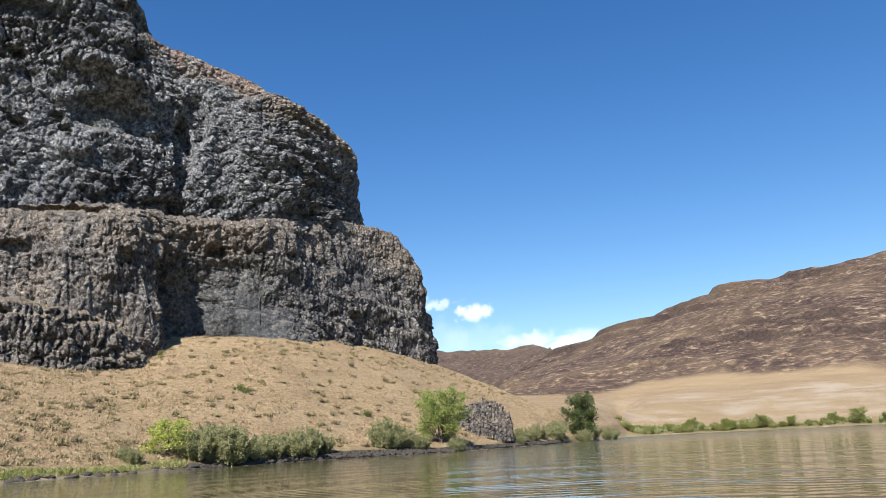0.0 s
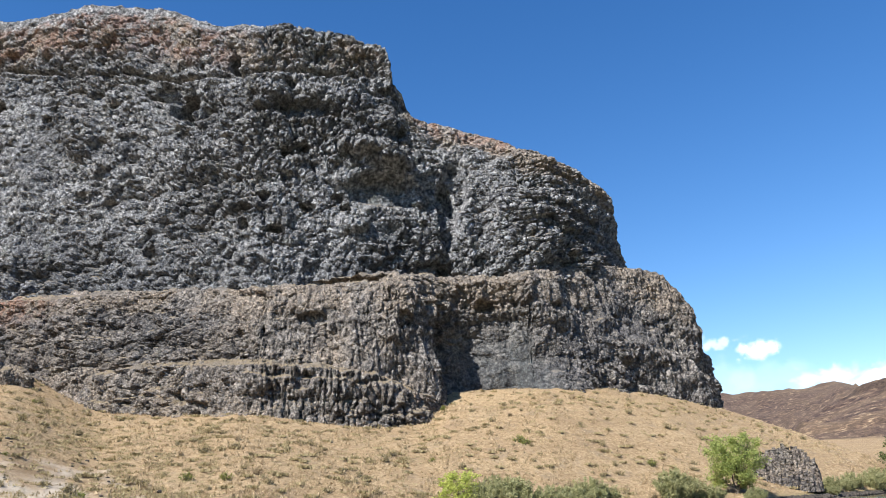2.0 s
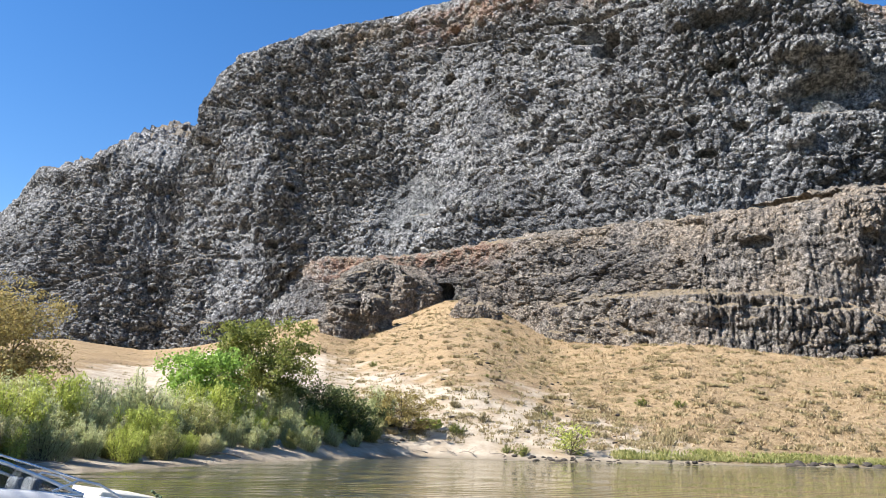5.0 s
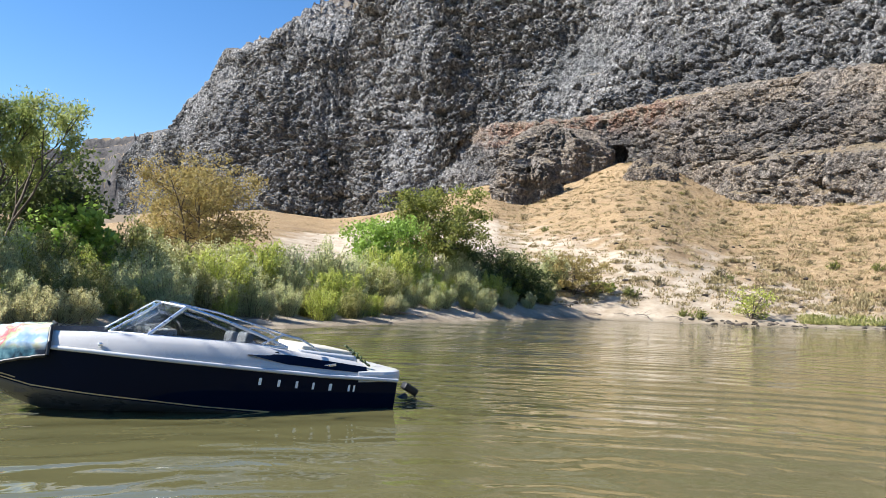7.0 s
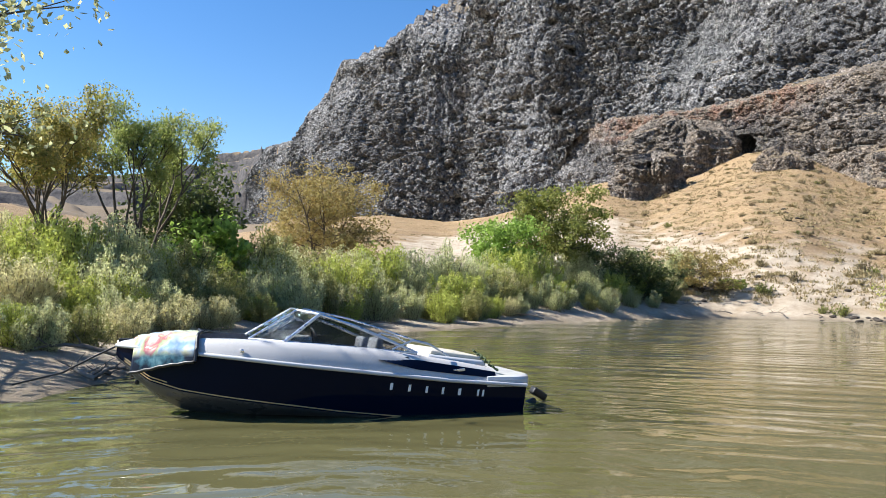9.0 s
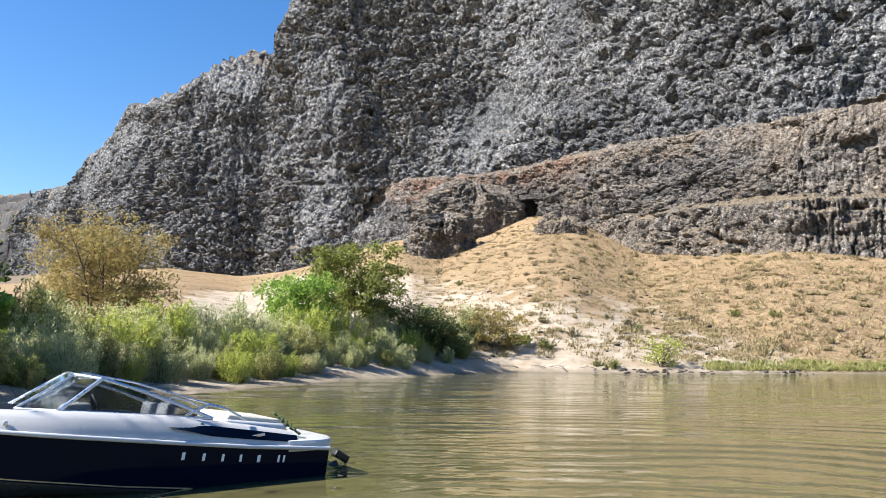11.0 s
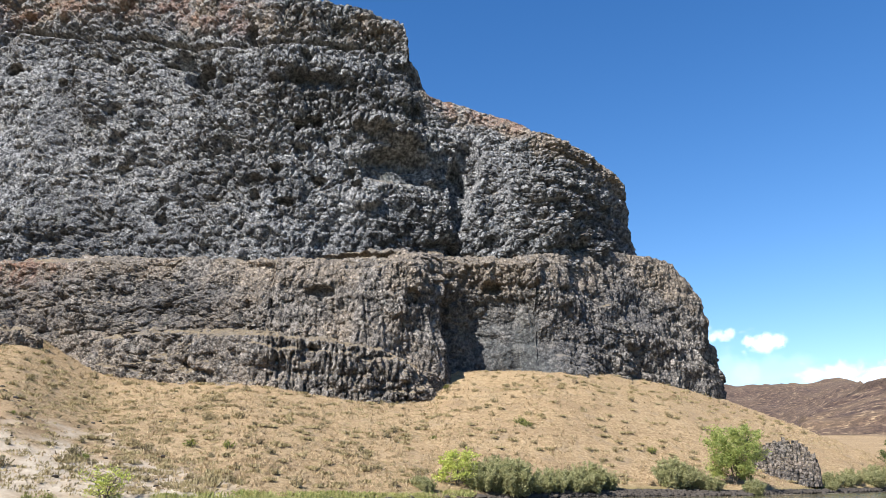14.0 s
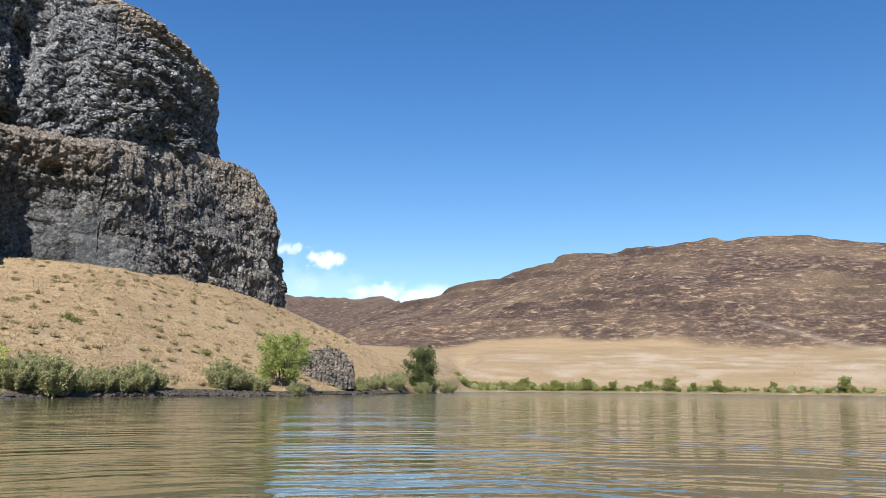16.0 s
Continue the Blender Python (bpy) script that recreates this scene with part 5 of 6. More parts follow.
def columnar_outcrop(name, az, r, wide, deep, tall, seed, label):
    """A knob of upright basalt columns, each broken across into blocks, stepped in two tiers."""
    rng = np.random.default_rng(seed)
    V, F, n = [], [], 0
    ang = np.arange(6) * math.pi / 3
    gap = 0.50
    for j in range(int(deep / gap)):
        for i in range(int(wide / gap)):
            x = -wide / 2 + (i + 0.5 * (j % 2)) * gap + 0.09 * rng.normal()
            y = -deep / 2 + j * gap * 0.9 + 0.09 * rng.normal()
            q = (abs(2 * x / wide) ** 2.4 + abs(2 * y / deep) ** 2.4)
            if q > 1:
                continue
            back = smooth(np.array(y + 0.5 * math.sin(x * 1.1) + 0.28 * deep), 0.0, 0.5)
            top = tall * (1 - 0.85 * q ** 1.3) * (0.52 + 0.48 * float(back)) + 0.32 * rng.normal()
            z, turn, rad = -1.6, rng.random(), 0.27 + 0.10 * rng.random()
            lean = rng.normal(size=2) * 0.02 + np.array((0.05 * x / wide, -0.03))
            while z < top:
                z1 = min(z + 0.5 + 1.1 * rng.random(), top)
                sh = rng.normal(size=2) * 0.05
                ring = rad * (1 + 0.13 * rng.normal(size=6))
                cx, cy = x + sh[0] + lean[0] * z, y + sh[1] + lean[1] * z
                px, py = cx + ring * np.cos(ang + turn), cy + ring * np.sin(ang + turn)
                tip = z1 + 0.10 * rng.normal() * np.cos(ang + 6 * rng.random()) - 0.03
                inset = 0.86
                low = np.stack([px, py, np.full(6, z)], -1)
                mid = np.stack([px, py, tip - 0.08], -1)
                high = np.stack([cx + (px - cx) * inset, cy + (py - cy) * inset, tip], -1)
                V.append(np.concatenate([low, mid, high, [[cx, cy, float(tip.mean())]]]))
                for a in range(6):
                    b = (a + 1) % 6
                    for lo, hi in ((0, 6), (6, 12)):
                        F.append((n + lo + a, n + lo + b, n + hi + b))
                        F.append((n + lo + a, n + hi + b, n + hi + a))
                    F.append((n + 12 + a, n + 12 + b, n + 18))
                n += 19
                z = z1
    me = raw_mesh(name, np.concatenate(V), np.array(F))
    for key, value in (("brown", 0.9), ("tone", 1.0), ("cap", 0.5), ("red", 0.12), ("fresh_shade", 0.2)):
        weights(me, key, np.full(n, value))
    ob = tagged(part(name, me, BASALT_BROWN), label, "rock")
    px, py = polar(az, r)
    ob.matrix_basis = pose(px, py, ground_at(az, r), 0, 0, -az)
    return ob


columnar_outcrop("rock_outcrop", 2.3, 147, 11.2, 7.0, 5.6, 43, "brown columnar basalt outcrop at the shore")


def stone_mesh(seed):
    bm = bmesh.new()
    bmesh.ops.create_icosphere(bm, subdivisions=2, radius=0.5)
    g = random.Random(seed)
    o = Vector((g.random() * 50, g.random() * 50, g.random() * 50))
    for v in bm.verts:
        v.co = v.co * (1 + 0.5 * noise.noise(v.co * 1.6 + o)) + 0.06 * noise.noise_vector(v.co * 5 + o)
        v.co.z *= 0.62
    me = bpy.data.meshes.new("shore_stone")
    bm.to_mesh(me)
    bm.free()
    me.materials.append(PEBBLE)
    return me


stones = [stone_mesh(i) for i in range(6)]
rng = np.random.default_rng(8)
for i in range(170):
    az = (-30 + 36 * rng.random()) if i < 110 else (-49 + 15 * rng.random())
    r = float(soft(np.array([az]), SHORE_AZ, SHORE_R, 0.9)[0]) + rng.normal() * 0.7 + 0.3
    ob = part("shore_stone", stones[i % 6], None)
    x, y = polar(az, r)
    s = (0.35 + 0.75 * rng.random() ** 2) * (1.0 if i < 110 else 0.55)
    ob.matrix_basis = pose(x, y, max(0.0, ground_at(az, r)) + 0.02 * s, 0, 0, rng.random() * 360) @ Matrix.Diagonal((s * 1.3, s, s, 1))
    tagged(ob, "dark basalt stone lying at the waterline", "stone", "shore stones")
for i in range(60):
    az, u = -58 + 20 * rng.random(), rng.random()
    r = float(np.interp(az, SHORE_AZ, SHORE_R)) + 3 + 45 * u
    ob = part("bank_stone", stones[i % 6], None)
    x, y = polar(az, r)
    s = 0.25 + 0.5 * rng.random() ** 2
    ob.matrix_basis = pose(x, y, ground_at(az, r) + 0.05 * s, 0, 0, rng.random() * 360) @ Matrix.Diagonal((s * 1.2, s, s, 1))
    tagged(ob, "loose dark stone on the sandy bank", "stone", "bank stones")

# pebbles of the dark shore, as one sheet
n = 2600
az = -16 + 24 * rng.random(n)
r = np.array(soft(az, SHORE_AZ, SHORE_R, 0.9)) + 0.2 + 2.8 * rng.random(n) ** 1.3
z, _, _ = land_height_at(az, r)
x, y = polar(az, r)
box = np.array([(a, b, c) for c in (-1, 1) for b in (-1, 1) for a in (-1, 1)], float) * 0.5
P = box[None] * (0.16 + 0.34 * rng.random((n, 1, 1)) ** 1.5) * np.array([1.4, 1.0, 0.75]) + rng.normal(size=(n, 8, 3)) * 0.05
t = rng.random(n) * 6.28
X = P[..., 0] * np.cos(t)[:, None] - P[..., 1] * np.sin(t)[:, None]
Y = P[..., 0] * np.sin(t)[:, None] + P[..., 1] * np.cos(t)[:, None]
V = np.stack([X + x[:, None], Y + y[:, None], P[..., 2] + (np.maximum(z, 0) + 0.06)[:, None]], -1).reshape(-1, 3)
quads = np.array(((0, 2, 3, 1), (4, 5, 7, 6), (0, 1, 5, 4), (2, 6, 7, 3), (0, 4, 6, 2), (1, 3, 7, 5)))
me = raw_mesh("shore_pebbles", V, (quads[None] + 8 * np.arange(n)[:, None, None]).reshape(-1, 4))
tagged(part("shore_pebbles", me, PEBBLE), "dark basalt pebbles heaped along the waterline", "pebbles", kind="stuff")

DRIFT = plain("driftwood", (0.20, 0.17, 0.135), 0.9, 0, 0.8, 0.2, 14.0)


def driftwood(az, r, size, seed):
    """A bleached branch with side twigs, lying on the beach."""
    g = np.random.default_rng(seed)
    u = np.linspace(0, 1, 7)
    main = np.stack([size * (u - 0.5), 0.12 * size * np.sin(u * 4 + seed), 0.05 + 0.10 * size * np.abs(np.sin(u * 3))], -1)
    lines = [(main, 0.035 * (1 - 0.8 * u) * size ** 0.5 + 0.006)]
    for k in range(5):
        b = main[1 + k % 5]
        e = b + np.array([g.normal() * 0.3, g.normal() * 0.35, 0.12 + 0.25 * g.random()]) * size * 0.6
        lines.append((np.stack([b, (b + e) / 2 + g.normal(size=3) * 0.03, e]), (0.016, 0.010, 0.004)))
    V, F = tubes(lines, 6)
    ob = tagged(part("driftwood", raw_mesh("driftwood", V, F, True), DRIFT), "bleached driftwood branch lying on the sandy shore", "driftwood", "driftwood")
    x, y = polar(az, r)
    ob.matrix_basis = pose(x, y, max(0.0, ground_at(az, r)) - 0.02, 0, 0, g.random() * 360)


for i, (az, r, size) in enumerate(((-99.4, 14.6, 0.9), (-98.6, 14.9, 1.2), (-97.8, 15.6, 1.0), (-100.6, 14.4, 1.3), (-92, 22, 1.5), (-101.5, 16.5, 1.8), (-88, 25, 1.4), (-80, 33, 1.6), (-69.0, 46, 2.2), (-57.2, 68.6, 2.0), (-55.0, 69.0, 1.6), (-53.0, 69.2, 1.8), (-51.6, 69.0, 2.4), (-49.3, 69.0, 1.8), (-43.2, 69.2, 2.6))):
    driftwood(az, r, size, 500 + i)

cloud_m = Nodes("cloud", 1.0, 0.0)
# Emission stands in for the sunlight scattered inside the clouds.
cloud_m.b.inputs["Emission Color"].default_value = (0.86, 0.92, 1.0, 1)
cloud_m.b.inputs["Emission Strength"].default_value = 0.62
cloud_m.put(cloud_m.b.inputs["Alpha"], cloud_m.attr("veil"))
CLOUD = cloud_m.done((0.12, 0.12, 0.12))


def make_cloud(az, el, wide, tall, seed, thick, label):
    """A small fair-weather cloud of the backdrop: a far veil, dense in its heaps and torn at its rim."""
    g = np.random.default_rng(seed)
    u, v = np.meshgrid(np.linspace(-1, 1, 90), np.linspace(-1, 1, 56))
    heap = np.zeros_like(u)
    for i in range(9):
        cu = -0.62 + 1.24 * i / 8 + 0.06 * g.normal()
        size = (0.20 + 0.16 * g.random()) * (1 - 0.55 * abs(cu))
        heap = np.maximum(heap, 1 - np.hypot((u - cu) * 0.8, (v + 0.35 - 0.5 * g.random()) * 0.62) / size * 0.62)
    torn = 0.55 * fbm(u * wide / tall * 1.6 + seed, v * 1.6, 5, 600 + seed, 0.6)
    rim = smooth(1 - np.maximum(np.abs(u), np.abs(v)), 0.0, 0.25)
    veil = smooth(heap + torn, 0.08, 0.75) * rim * thick
    X, Z = u * wide / 2, v * tall / 2
    me = raw_mesh("backdrop_cloud", np.stack([X, 0.02 * tall * fbm(u * 3, v * 3, 2, seed), Z], -1).reshape(-1, 3), grid_faces(*u.shape), True)
    weights(me, "veil", veil)
    x, y = polar(az, 4400)
    ob = tagged(part("backdrop_cloud", me, CLOUD), label, "cloud", kind="structure")
    ob.matrix_basis = pose(x, y, float(height(4400, el)), 0, 0, -az)


for az, el, w, t, sd, k in ((-0.6, 10.2, 170, 110, 1, 0.55), (2.1, 9.5, 270, 170, 2, 0.8), (6.7, 7.0, 560, 190, 3, 0.66), (2.6, 7.3, 520, 260, 4, 0.14), (10.4, 6.8, 420, 180, 5, 0.6), (-0.2, 7.7, 330, 300, 6, 0.16)):
    make_cloud(az, el, w, t, sd, k, "small white cloud low over the far ridge")

# ---- the moored motor boat; bow towards +x, port side +y, waterline z = 0 ----
NAVY = plain("navy_gelcoat", (0.003, 0.007, 0.021), 0.06, 0, 0.2, 0.10, 2.0)
SILVER = plain("silver_grey_gelcoat", (0.50, 0.49, 0.475), 0.25, 0, 0.10, 0.5, 3.0)
GELCOAT = plain("white_gelcoat", (0.55, 0.553, 0.555), 0.22, 0, 0.10, 0.5, 3.0)
GREY_GEL = plain("grey_gelcoat", (0.07, 0.072, 0.078), 0.3, 0, 0.25, 0.5, 3.0)
STRIPE = plain("tan_stripe", (0.55, 0.42, 0.22), 0.35, 0, 0.3)
ALU = plain("anodised_aluminium", (0.70, 0.71, 0.73), 0.28, 1.0, 0.2)
VINYL = plain("cream_vinyl", (0.62, 0.57, 0.46), 0.5, 0, 0.3)
VINYL_GREY = plain("grey_vinyl", (0.30, 0.31, 0.33), 0.5, 0, 0.3)
BLACK = plain("black_rubber", (0.012, 0.012, 0.013), 0.45, 0, 0.3)
CARPET = plain("cockpit_carpet", (0.16, 0.16, 0.17), 0.95, 0, 0.6, 0.1, 30.0)
LETTER = plain("white_lettering", (0.92, 0.92, 0.92), 0.35, 0, 0.1)
GREENERY = plain("green_cord", (0.05, 0.075, 0.03), 0.7, 0, 0.6, 0.3, 40.0)
_g = Nodes("windscreen_glass", 0.02, 0.5)
_g.b.inputs["Transmission Weight"].default_value = 1.0
_g.b.inputs["IOR"].default_value = 1.1
_g.b.inputs["Base Color"].default_value = (0.62, 0.68, 0.70, 1)
GLASS = _g.mat


def towel_material():
    m = Nodes("printed_towel", 0.95, 0.1)
    n = m.noise(2.4, 3, 0.5, warp=1.4)
    col = m.ramp(n, (0.34, (0.24, 0.37, 0.52)), (0.43, (0.46, 0.56, 0.62)), (0.49, (0.60, 0.60, 0.44)), (0.57, (0.45, 0.53, 0.30)), (0.63, (0.56, 0.17, 0.20)), (0.70, (0.60, 0.56, 0.48)))
    # Shade of the hanging sides, put into the cloth as a dark teal tone.
    dark = m.ramp(m.noise(5.0, 3, 0.5), (0.42, (0.012, 0.02, 0.035)), (0.55, (0.05, 0.13, 0.17)), (0.66, (0.16, 0.30, 0.33)))
    col = m.mix(m.attr("hang_shade"), col, dark)
    return m.done(col, m.bump(m.noise(120, 3), 0.004))


TOWEL = towel_material()
LB, LA = 2.62, -2.58                     # stem head and transom
DECK_END = -2.12


def beam(x):
    u = np.clip((x - 0.2) / (LB - 0.2), 0, 1)
    return 1.10 * (1 - u ** 2.3) * (1 - 0.06 * np.clip(-(x + 0.6) / 1.8, 0, 1)) + 0.012


def rail_z(x):
    return np.interp(x, (-2.7, -1.5, 0.0, 1.2, 2.0, LB), (0.37, 0.45, 0.60, 0.72, 0.78, 0.80))


def deck_z(x):
    return np.interp(x, (-2.7, -2.2, -1.6, -0.6, 0.4, 1.2, 2.0, LB), (0.52, 0.58, 0.68, 0.83, 0.90, 0.93, 0.92, 0.83))


def chine_z(x):
    return np.interp(x, (-2.7, -1.0, -0.1, 0.5, 1.26, 1.81, 2.2, LB), (-0.14, -0.05, 0.04, 0.12, 0.21, 0.28, 0.38, 0.66))


def keel_z(x):
    return np.interp(x, (-2.7, 0.0, 0.8, 1.4, 1.8, 2.1, 2.4, LB), (-0.44, -0.36, -0.26, -0.14, -0.01, 0.13, 0.40, 0.70))


def loft(name, xs, rows, material, parent, label="", both=True, smooth_=True):
    """Skin over stations: rows are functions x -> (y, z) from below upwards; mirrored to both sides."""
    P = np.stack([np.stack([xs, *f(xs)], -1) for f in rows], 0)
    V, F = P.reshape(-1, 3), grid_faces(len(rows), len(xs))
    if both:
        M = V * np.array([1, -1, 1])
        F = np.concatenate([F[:, ::-1], F + len(V)])
        V = np.concatenate([V, M])
    return part(name, raw_mesh(name, V, F, smooth_), material, parent, label)


def box_part(name, size, at, material, parent, label="", bevel=0.02, turn=(0, 0, 0), shape=None):
    bm = bmesh.new()
    bmesh.ops.create_cube(bm, size=1.0)
    bmesh.ops.scale(bm, vec=size, verts=bm.verts)
    if shape:
        for v in bm.verts:
            v.co = shape(v.co)
    bmesh.ops.bevel(bm, geom=bm.edges[:], offset=bevel, segments=3, affect="EDGES", profile=0.6)
    bm.transform(pose(*at, *turn))
    return part(name, bm, material, parent, label, True)


def tube_part(name, pts, rad, material, parent, label="", sides=8):
    V, F = tubes([(pts, [rad] * len(pts))], sides)
    return part(name, raw_mesh(name, V, F, True), material, parent, label)


def build_boat():
    boat = tagged(new("motor_boat"), "navy blue and white motor boat with its bow beached", "boat")
    xs = np.concatenate([np.linspace(LA, 1.0, 30), np.linspace(1.05, LB, 30)])
    hull = loft("hull", xs, (
        lambda x: (beam(x) * 0.86 - 0.01 * (x > 2), chine_z(x)),
        lambda x: (beam(x) * (0.90), chine_z(x) * 0.72 + rail_z(x) * 0.28),
        lambda x: (beam(x) * (0.955), chine_z(x) * 0.35 + rail_z(x) * 0.65),
        lambda x: (beam(x), rail_z(x))), NAVY, boat, "glossy navy hull side")
    loft("hull_bottom", xs, (
        lambda x: (0 * x + 0.005, keel_z(x)),
        lambda x: (beam(x) * 0.45, keel_z(x) * 0.45 + chine_z(x) * 0.55 - 0.02),
        lambda x: (beam(x) * 0.47, keel_z(x) * 0.45 + chine_z(x) * 0.55 + 0.0),
        lambda x: (beam(x) * 0.84, chine_z(x) - 0.03),
        lambda x: (beam(x) * 0.86, chine_z(x))), GREY_GEL, boat, "scuffed grey bottom of the hull")
    for k, dz in enumerate((0.018, 0.052)):
        loft("boot_stripe", xs[10:58], (lambda x, dz=dz: (beam(x) * 0.868 + 0.004, chine_z(x) + dz), lambda x, dz=dz: (beam(x) * 0.872 + 0.004, chine_z(x) + dz + 0.014)), STRIPE, hull, "thin tan stripe")
    # transom
    bm = bmesh.new()
    y = 1.0
    pts = [(-y * 0.92, rail_z(LA)), (-y * 0.86, -0.02), (0, -0.36), (y * 0.86, -0.02), (y * 0.92, rail_z(LA)), (y * 0.9, 0.42), (-y * 0.9, 0.42)]
    bmesh.ops.contextual_create(bm, geom=[bm.verts.new((LA, float(a), float(b))) for a, b in pts])
    part("transom", bm, NAVY, boat)
    bm = bmesh.new()
    pts = [(-1.0, 0.40), (1.0, 0.40), (0.90, 0.56), (0.80, 0.60), (-0.80, 0.60), (-0.90, 0.56)]
    bmesh.ops.contextual_create(bm, geom=[bm.verts.new((DECK_END, a, b)) for a, b in pts])
    part("deck_end", bm, GELCOAT, boat)
    # rub rail and deck side
    rub = np.stack([xs, beam(xs) + 0.012, rail_z(xs)], -1)
    V, F = tubes([(rub, [0.026] * len(xs)), (rub * np.array([1, -1, 1]), [0.026] * len(xs))], 8)
    part("rub_rail", raw_mesh("rub_rail", V, F, True), GELCOAT, boat, "white rub rail")
    dxs = np.concatenate([np.linspace(DECK_END, 1.0, 28), np.linspace(1.05, LB, 30)])
    deck = loft("deck", dxs, (
        lambda x: (beam(x), rail_z(x)),
        lambda x: (beam(x) * 0.985, rail_z(x) * 0.75 + deck_z(x) * 0.25),
        lambda x: (beam(x) * 0.93, rail_z(x) * 0.3 + deck_z(x) * 0.7),
        lambda x: (beam(x) * 0.87, deck_z(x) - 0.012),
        lambda x: (beam(x) * 0.82, deck_z(x)),
        lambda x: (beam(x) * 0.70, deck_z(x) + 0.005)), SILVER, boat, "silver-grey deck moulding with rounded edge", True, False)
    # navy flash along the deck side
    fx = np.linspace(-2.15, -0.55, 26)
    w = np.clip((fx + 0.5) / -0.5, 0, 1)
    mid = lambda x, k: rail_z(x) * (0.42 - k * 0.22 * np.clip((-0.55 - x) / 0.5, 0.02, 1)) + deck_z(x) * (0.58 + k * 0.22 * np.clip((-0.55 - x) / 0.5, 0.02, 1))
    for s in (1, -1):
        loft("deck_flash", fx, (lambda x: (s * (beam(x) * 0.968 + 0.012), mid(x, -1)), lambda x: (s * (beam(x) * 0.945 + 0.012), mid(x, 0)), lambda x: (s * (beam(x) * 0.915 + 0.012), mid(x, 1))), NAVY, deck, "navy flash on the deck side", False)
    # foredeck and bow well
    fxs = np.linspace(1.95, LB, 16)
    loft("foredeck", fxs, (lambda x: (beam(x) * 0.74, deck_z(x) + 0.006), lambda x: (beam(x) * 0.4, deck_z(x) + 0.02), lambda x: (0 * x, deck_z(x) + 0.025)), GELCOAT, deck)
    ixs = np.linspace(-1.35, 1.98, 30)
    loft("cockpit_wall", ixs, (lambda x: (beam(x) * 0.70, deck_z(x) + 0.004), lambda x: (beam(x) * 0.69, 0 * x + 0.2), lambda x: (0 * x, 0 * x + 0.18)), CARPET, boat, "grey carpeted cockpit lining")
    # seats
    for y in (-0.42, 0.42):
        seat = box_part("seat", (0.5, 0.46, 0.16), (-0.35, y, 0.52), VINYL_GREY, boat, "grey and white cockpit seat", 0.05)
        box_part("seat_back", (0.12, 0.46, 0.42), (-0.62, y, 0.76), VINYL_GREY, seat, "", 0.05, (0, -10, 0))
    for y in (-0.45, 0.45):
        box_part("bow_cushion", (0.9, 0.30, 0.12), (1.45, y * 0.75, 0.72), VINYL, boat, "cream bow cushion", 0.04)
    box_part("dashboard", (0.34, 0.56, 0.30), (0.42, 0.45, 0.84), GELCOAT, boat, "white helm console", 0.05)
    box_part("dashboard", (0.34, 0.56, 0.30), (0.42, -0.45, 0.84), GELCOAT, boat, "white helm console", 0.05)
    a = np.linspace(0, 2 * math.pi, 25)
    tube_part("steering_wheel", np.stack([0.16 + 0.07 * np.sin(a), 0.45 + 0.17 * np.cos(a), 0.92 + 0.16 * np.sin(a)], -1), 0.014, BLACK, boat, "black steering wheel")
    # engine hatch and sun pad
    hatch = box_part("engine_hatch", (0.86, 1.40, 0.22), (-1.70, 0, 0.61), GELCOAT, boat, "white engine hatch", 0.07, (0, -6, 0))
    box_part("sun_pad", (0.76, 1.30, 0.08), (-1.72, 0, 0.73), VINYL, hatch, "cream sun pad cushion", 0.035, (0, -7, 0))
    # swim platform: one moulding with round corners, its lip over the hull
    arc = np.linspace(0, math.pi / 2, 9)
    side = [(-2.02, 1.065), (-2.30, 1.055)] + [(-2.38 - 0.34 * math.sin(a), 0.715 + 0.34 * math.cos(a)) for a in arc]
    ring = side + [(x, -y) for x, y in reversed(side)]
    bm = bmesh.new()
    levels = ((0.0, 0.93, 0.335), (0.012, 0.985, 0.36), (0.0, 1.0, 0.39), (0.0, 1.0, 0.455), (0.012, 0.985, 0.49), (0.05, 0.95, 0.505))
    hoops = [[bm.verts.new((-2.0 + (x + 2.0) * (1 - 0.6 * a) + 0.0, y * k, z)) for x, y in ring] for a, k, z in levels]
    for lo, hi in zip(hoops, hoops[1:]):
        for q in range(len(ring)):
            bm.faces.new((lo[q], lo[(q + 1) % len(ring)], hi[(q + 1) % len(ring)], hi[q]))
    bm.faces.new(hoops[-1])
    bm.faces.new(hoops[0][::-1])
    bmesh.ops.recalc_face_normals(bm, faces=bm.faces[:])
    part("swim_platform", bm, GELCOAT, boat, "white moulded swim platform with rounded corners")
    box_part("platform_trim", (0.40, 1.90, 0.03), (LA + 0.19, 0, 0.375), BLACK, boat, "dark edge under the platform", 0.01)
    # outdrive, tilted up behind the transom
    drive = box_part("outdrive", (0.30, 0.22, 0.42), (LA - 0.14, 0, -0.16), BLACK, boat, "black outdrive leg", 0.04, (0, 38, 0))
    box_part("drive_fin", (0.26, 0.18, 0.11), (LA - 0.66, 0, 0.13), BLACK, drive, "", 0.03, (0, -30, 0), lambda c: Vector((c.x, c.y * (0.4 if c.x < 0 else 1), c.z)))
    box_part("drive_foot", (0.42, 0.09, 0.12), (LA - 0.42, 0, -0.06), BLACK, drive, "", 0.03, (0, 24, 0))
    # windscreen: two side panes each side, two front panes
    foot_f, foot_m, foot_a = Vector((1.02, 0.48, 0.925)), Vector((0.60, 0.80, 0.91)), Vector((-1.10, 0.86, 0.78))
    top_f, top_m = Vector((0.42, 0.40, 1.30)), Vector((0.16, 0.66, 1.255))
    for s in (1, -1):
        def p(v, s=s):
            return Vector((v.x, v.y * s, v.z))
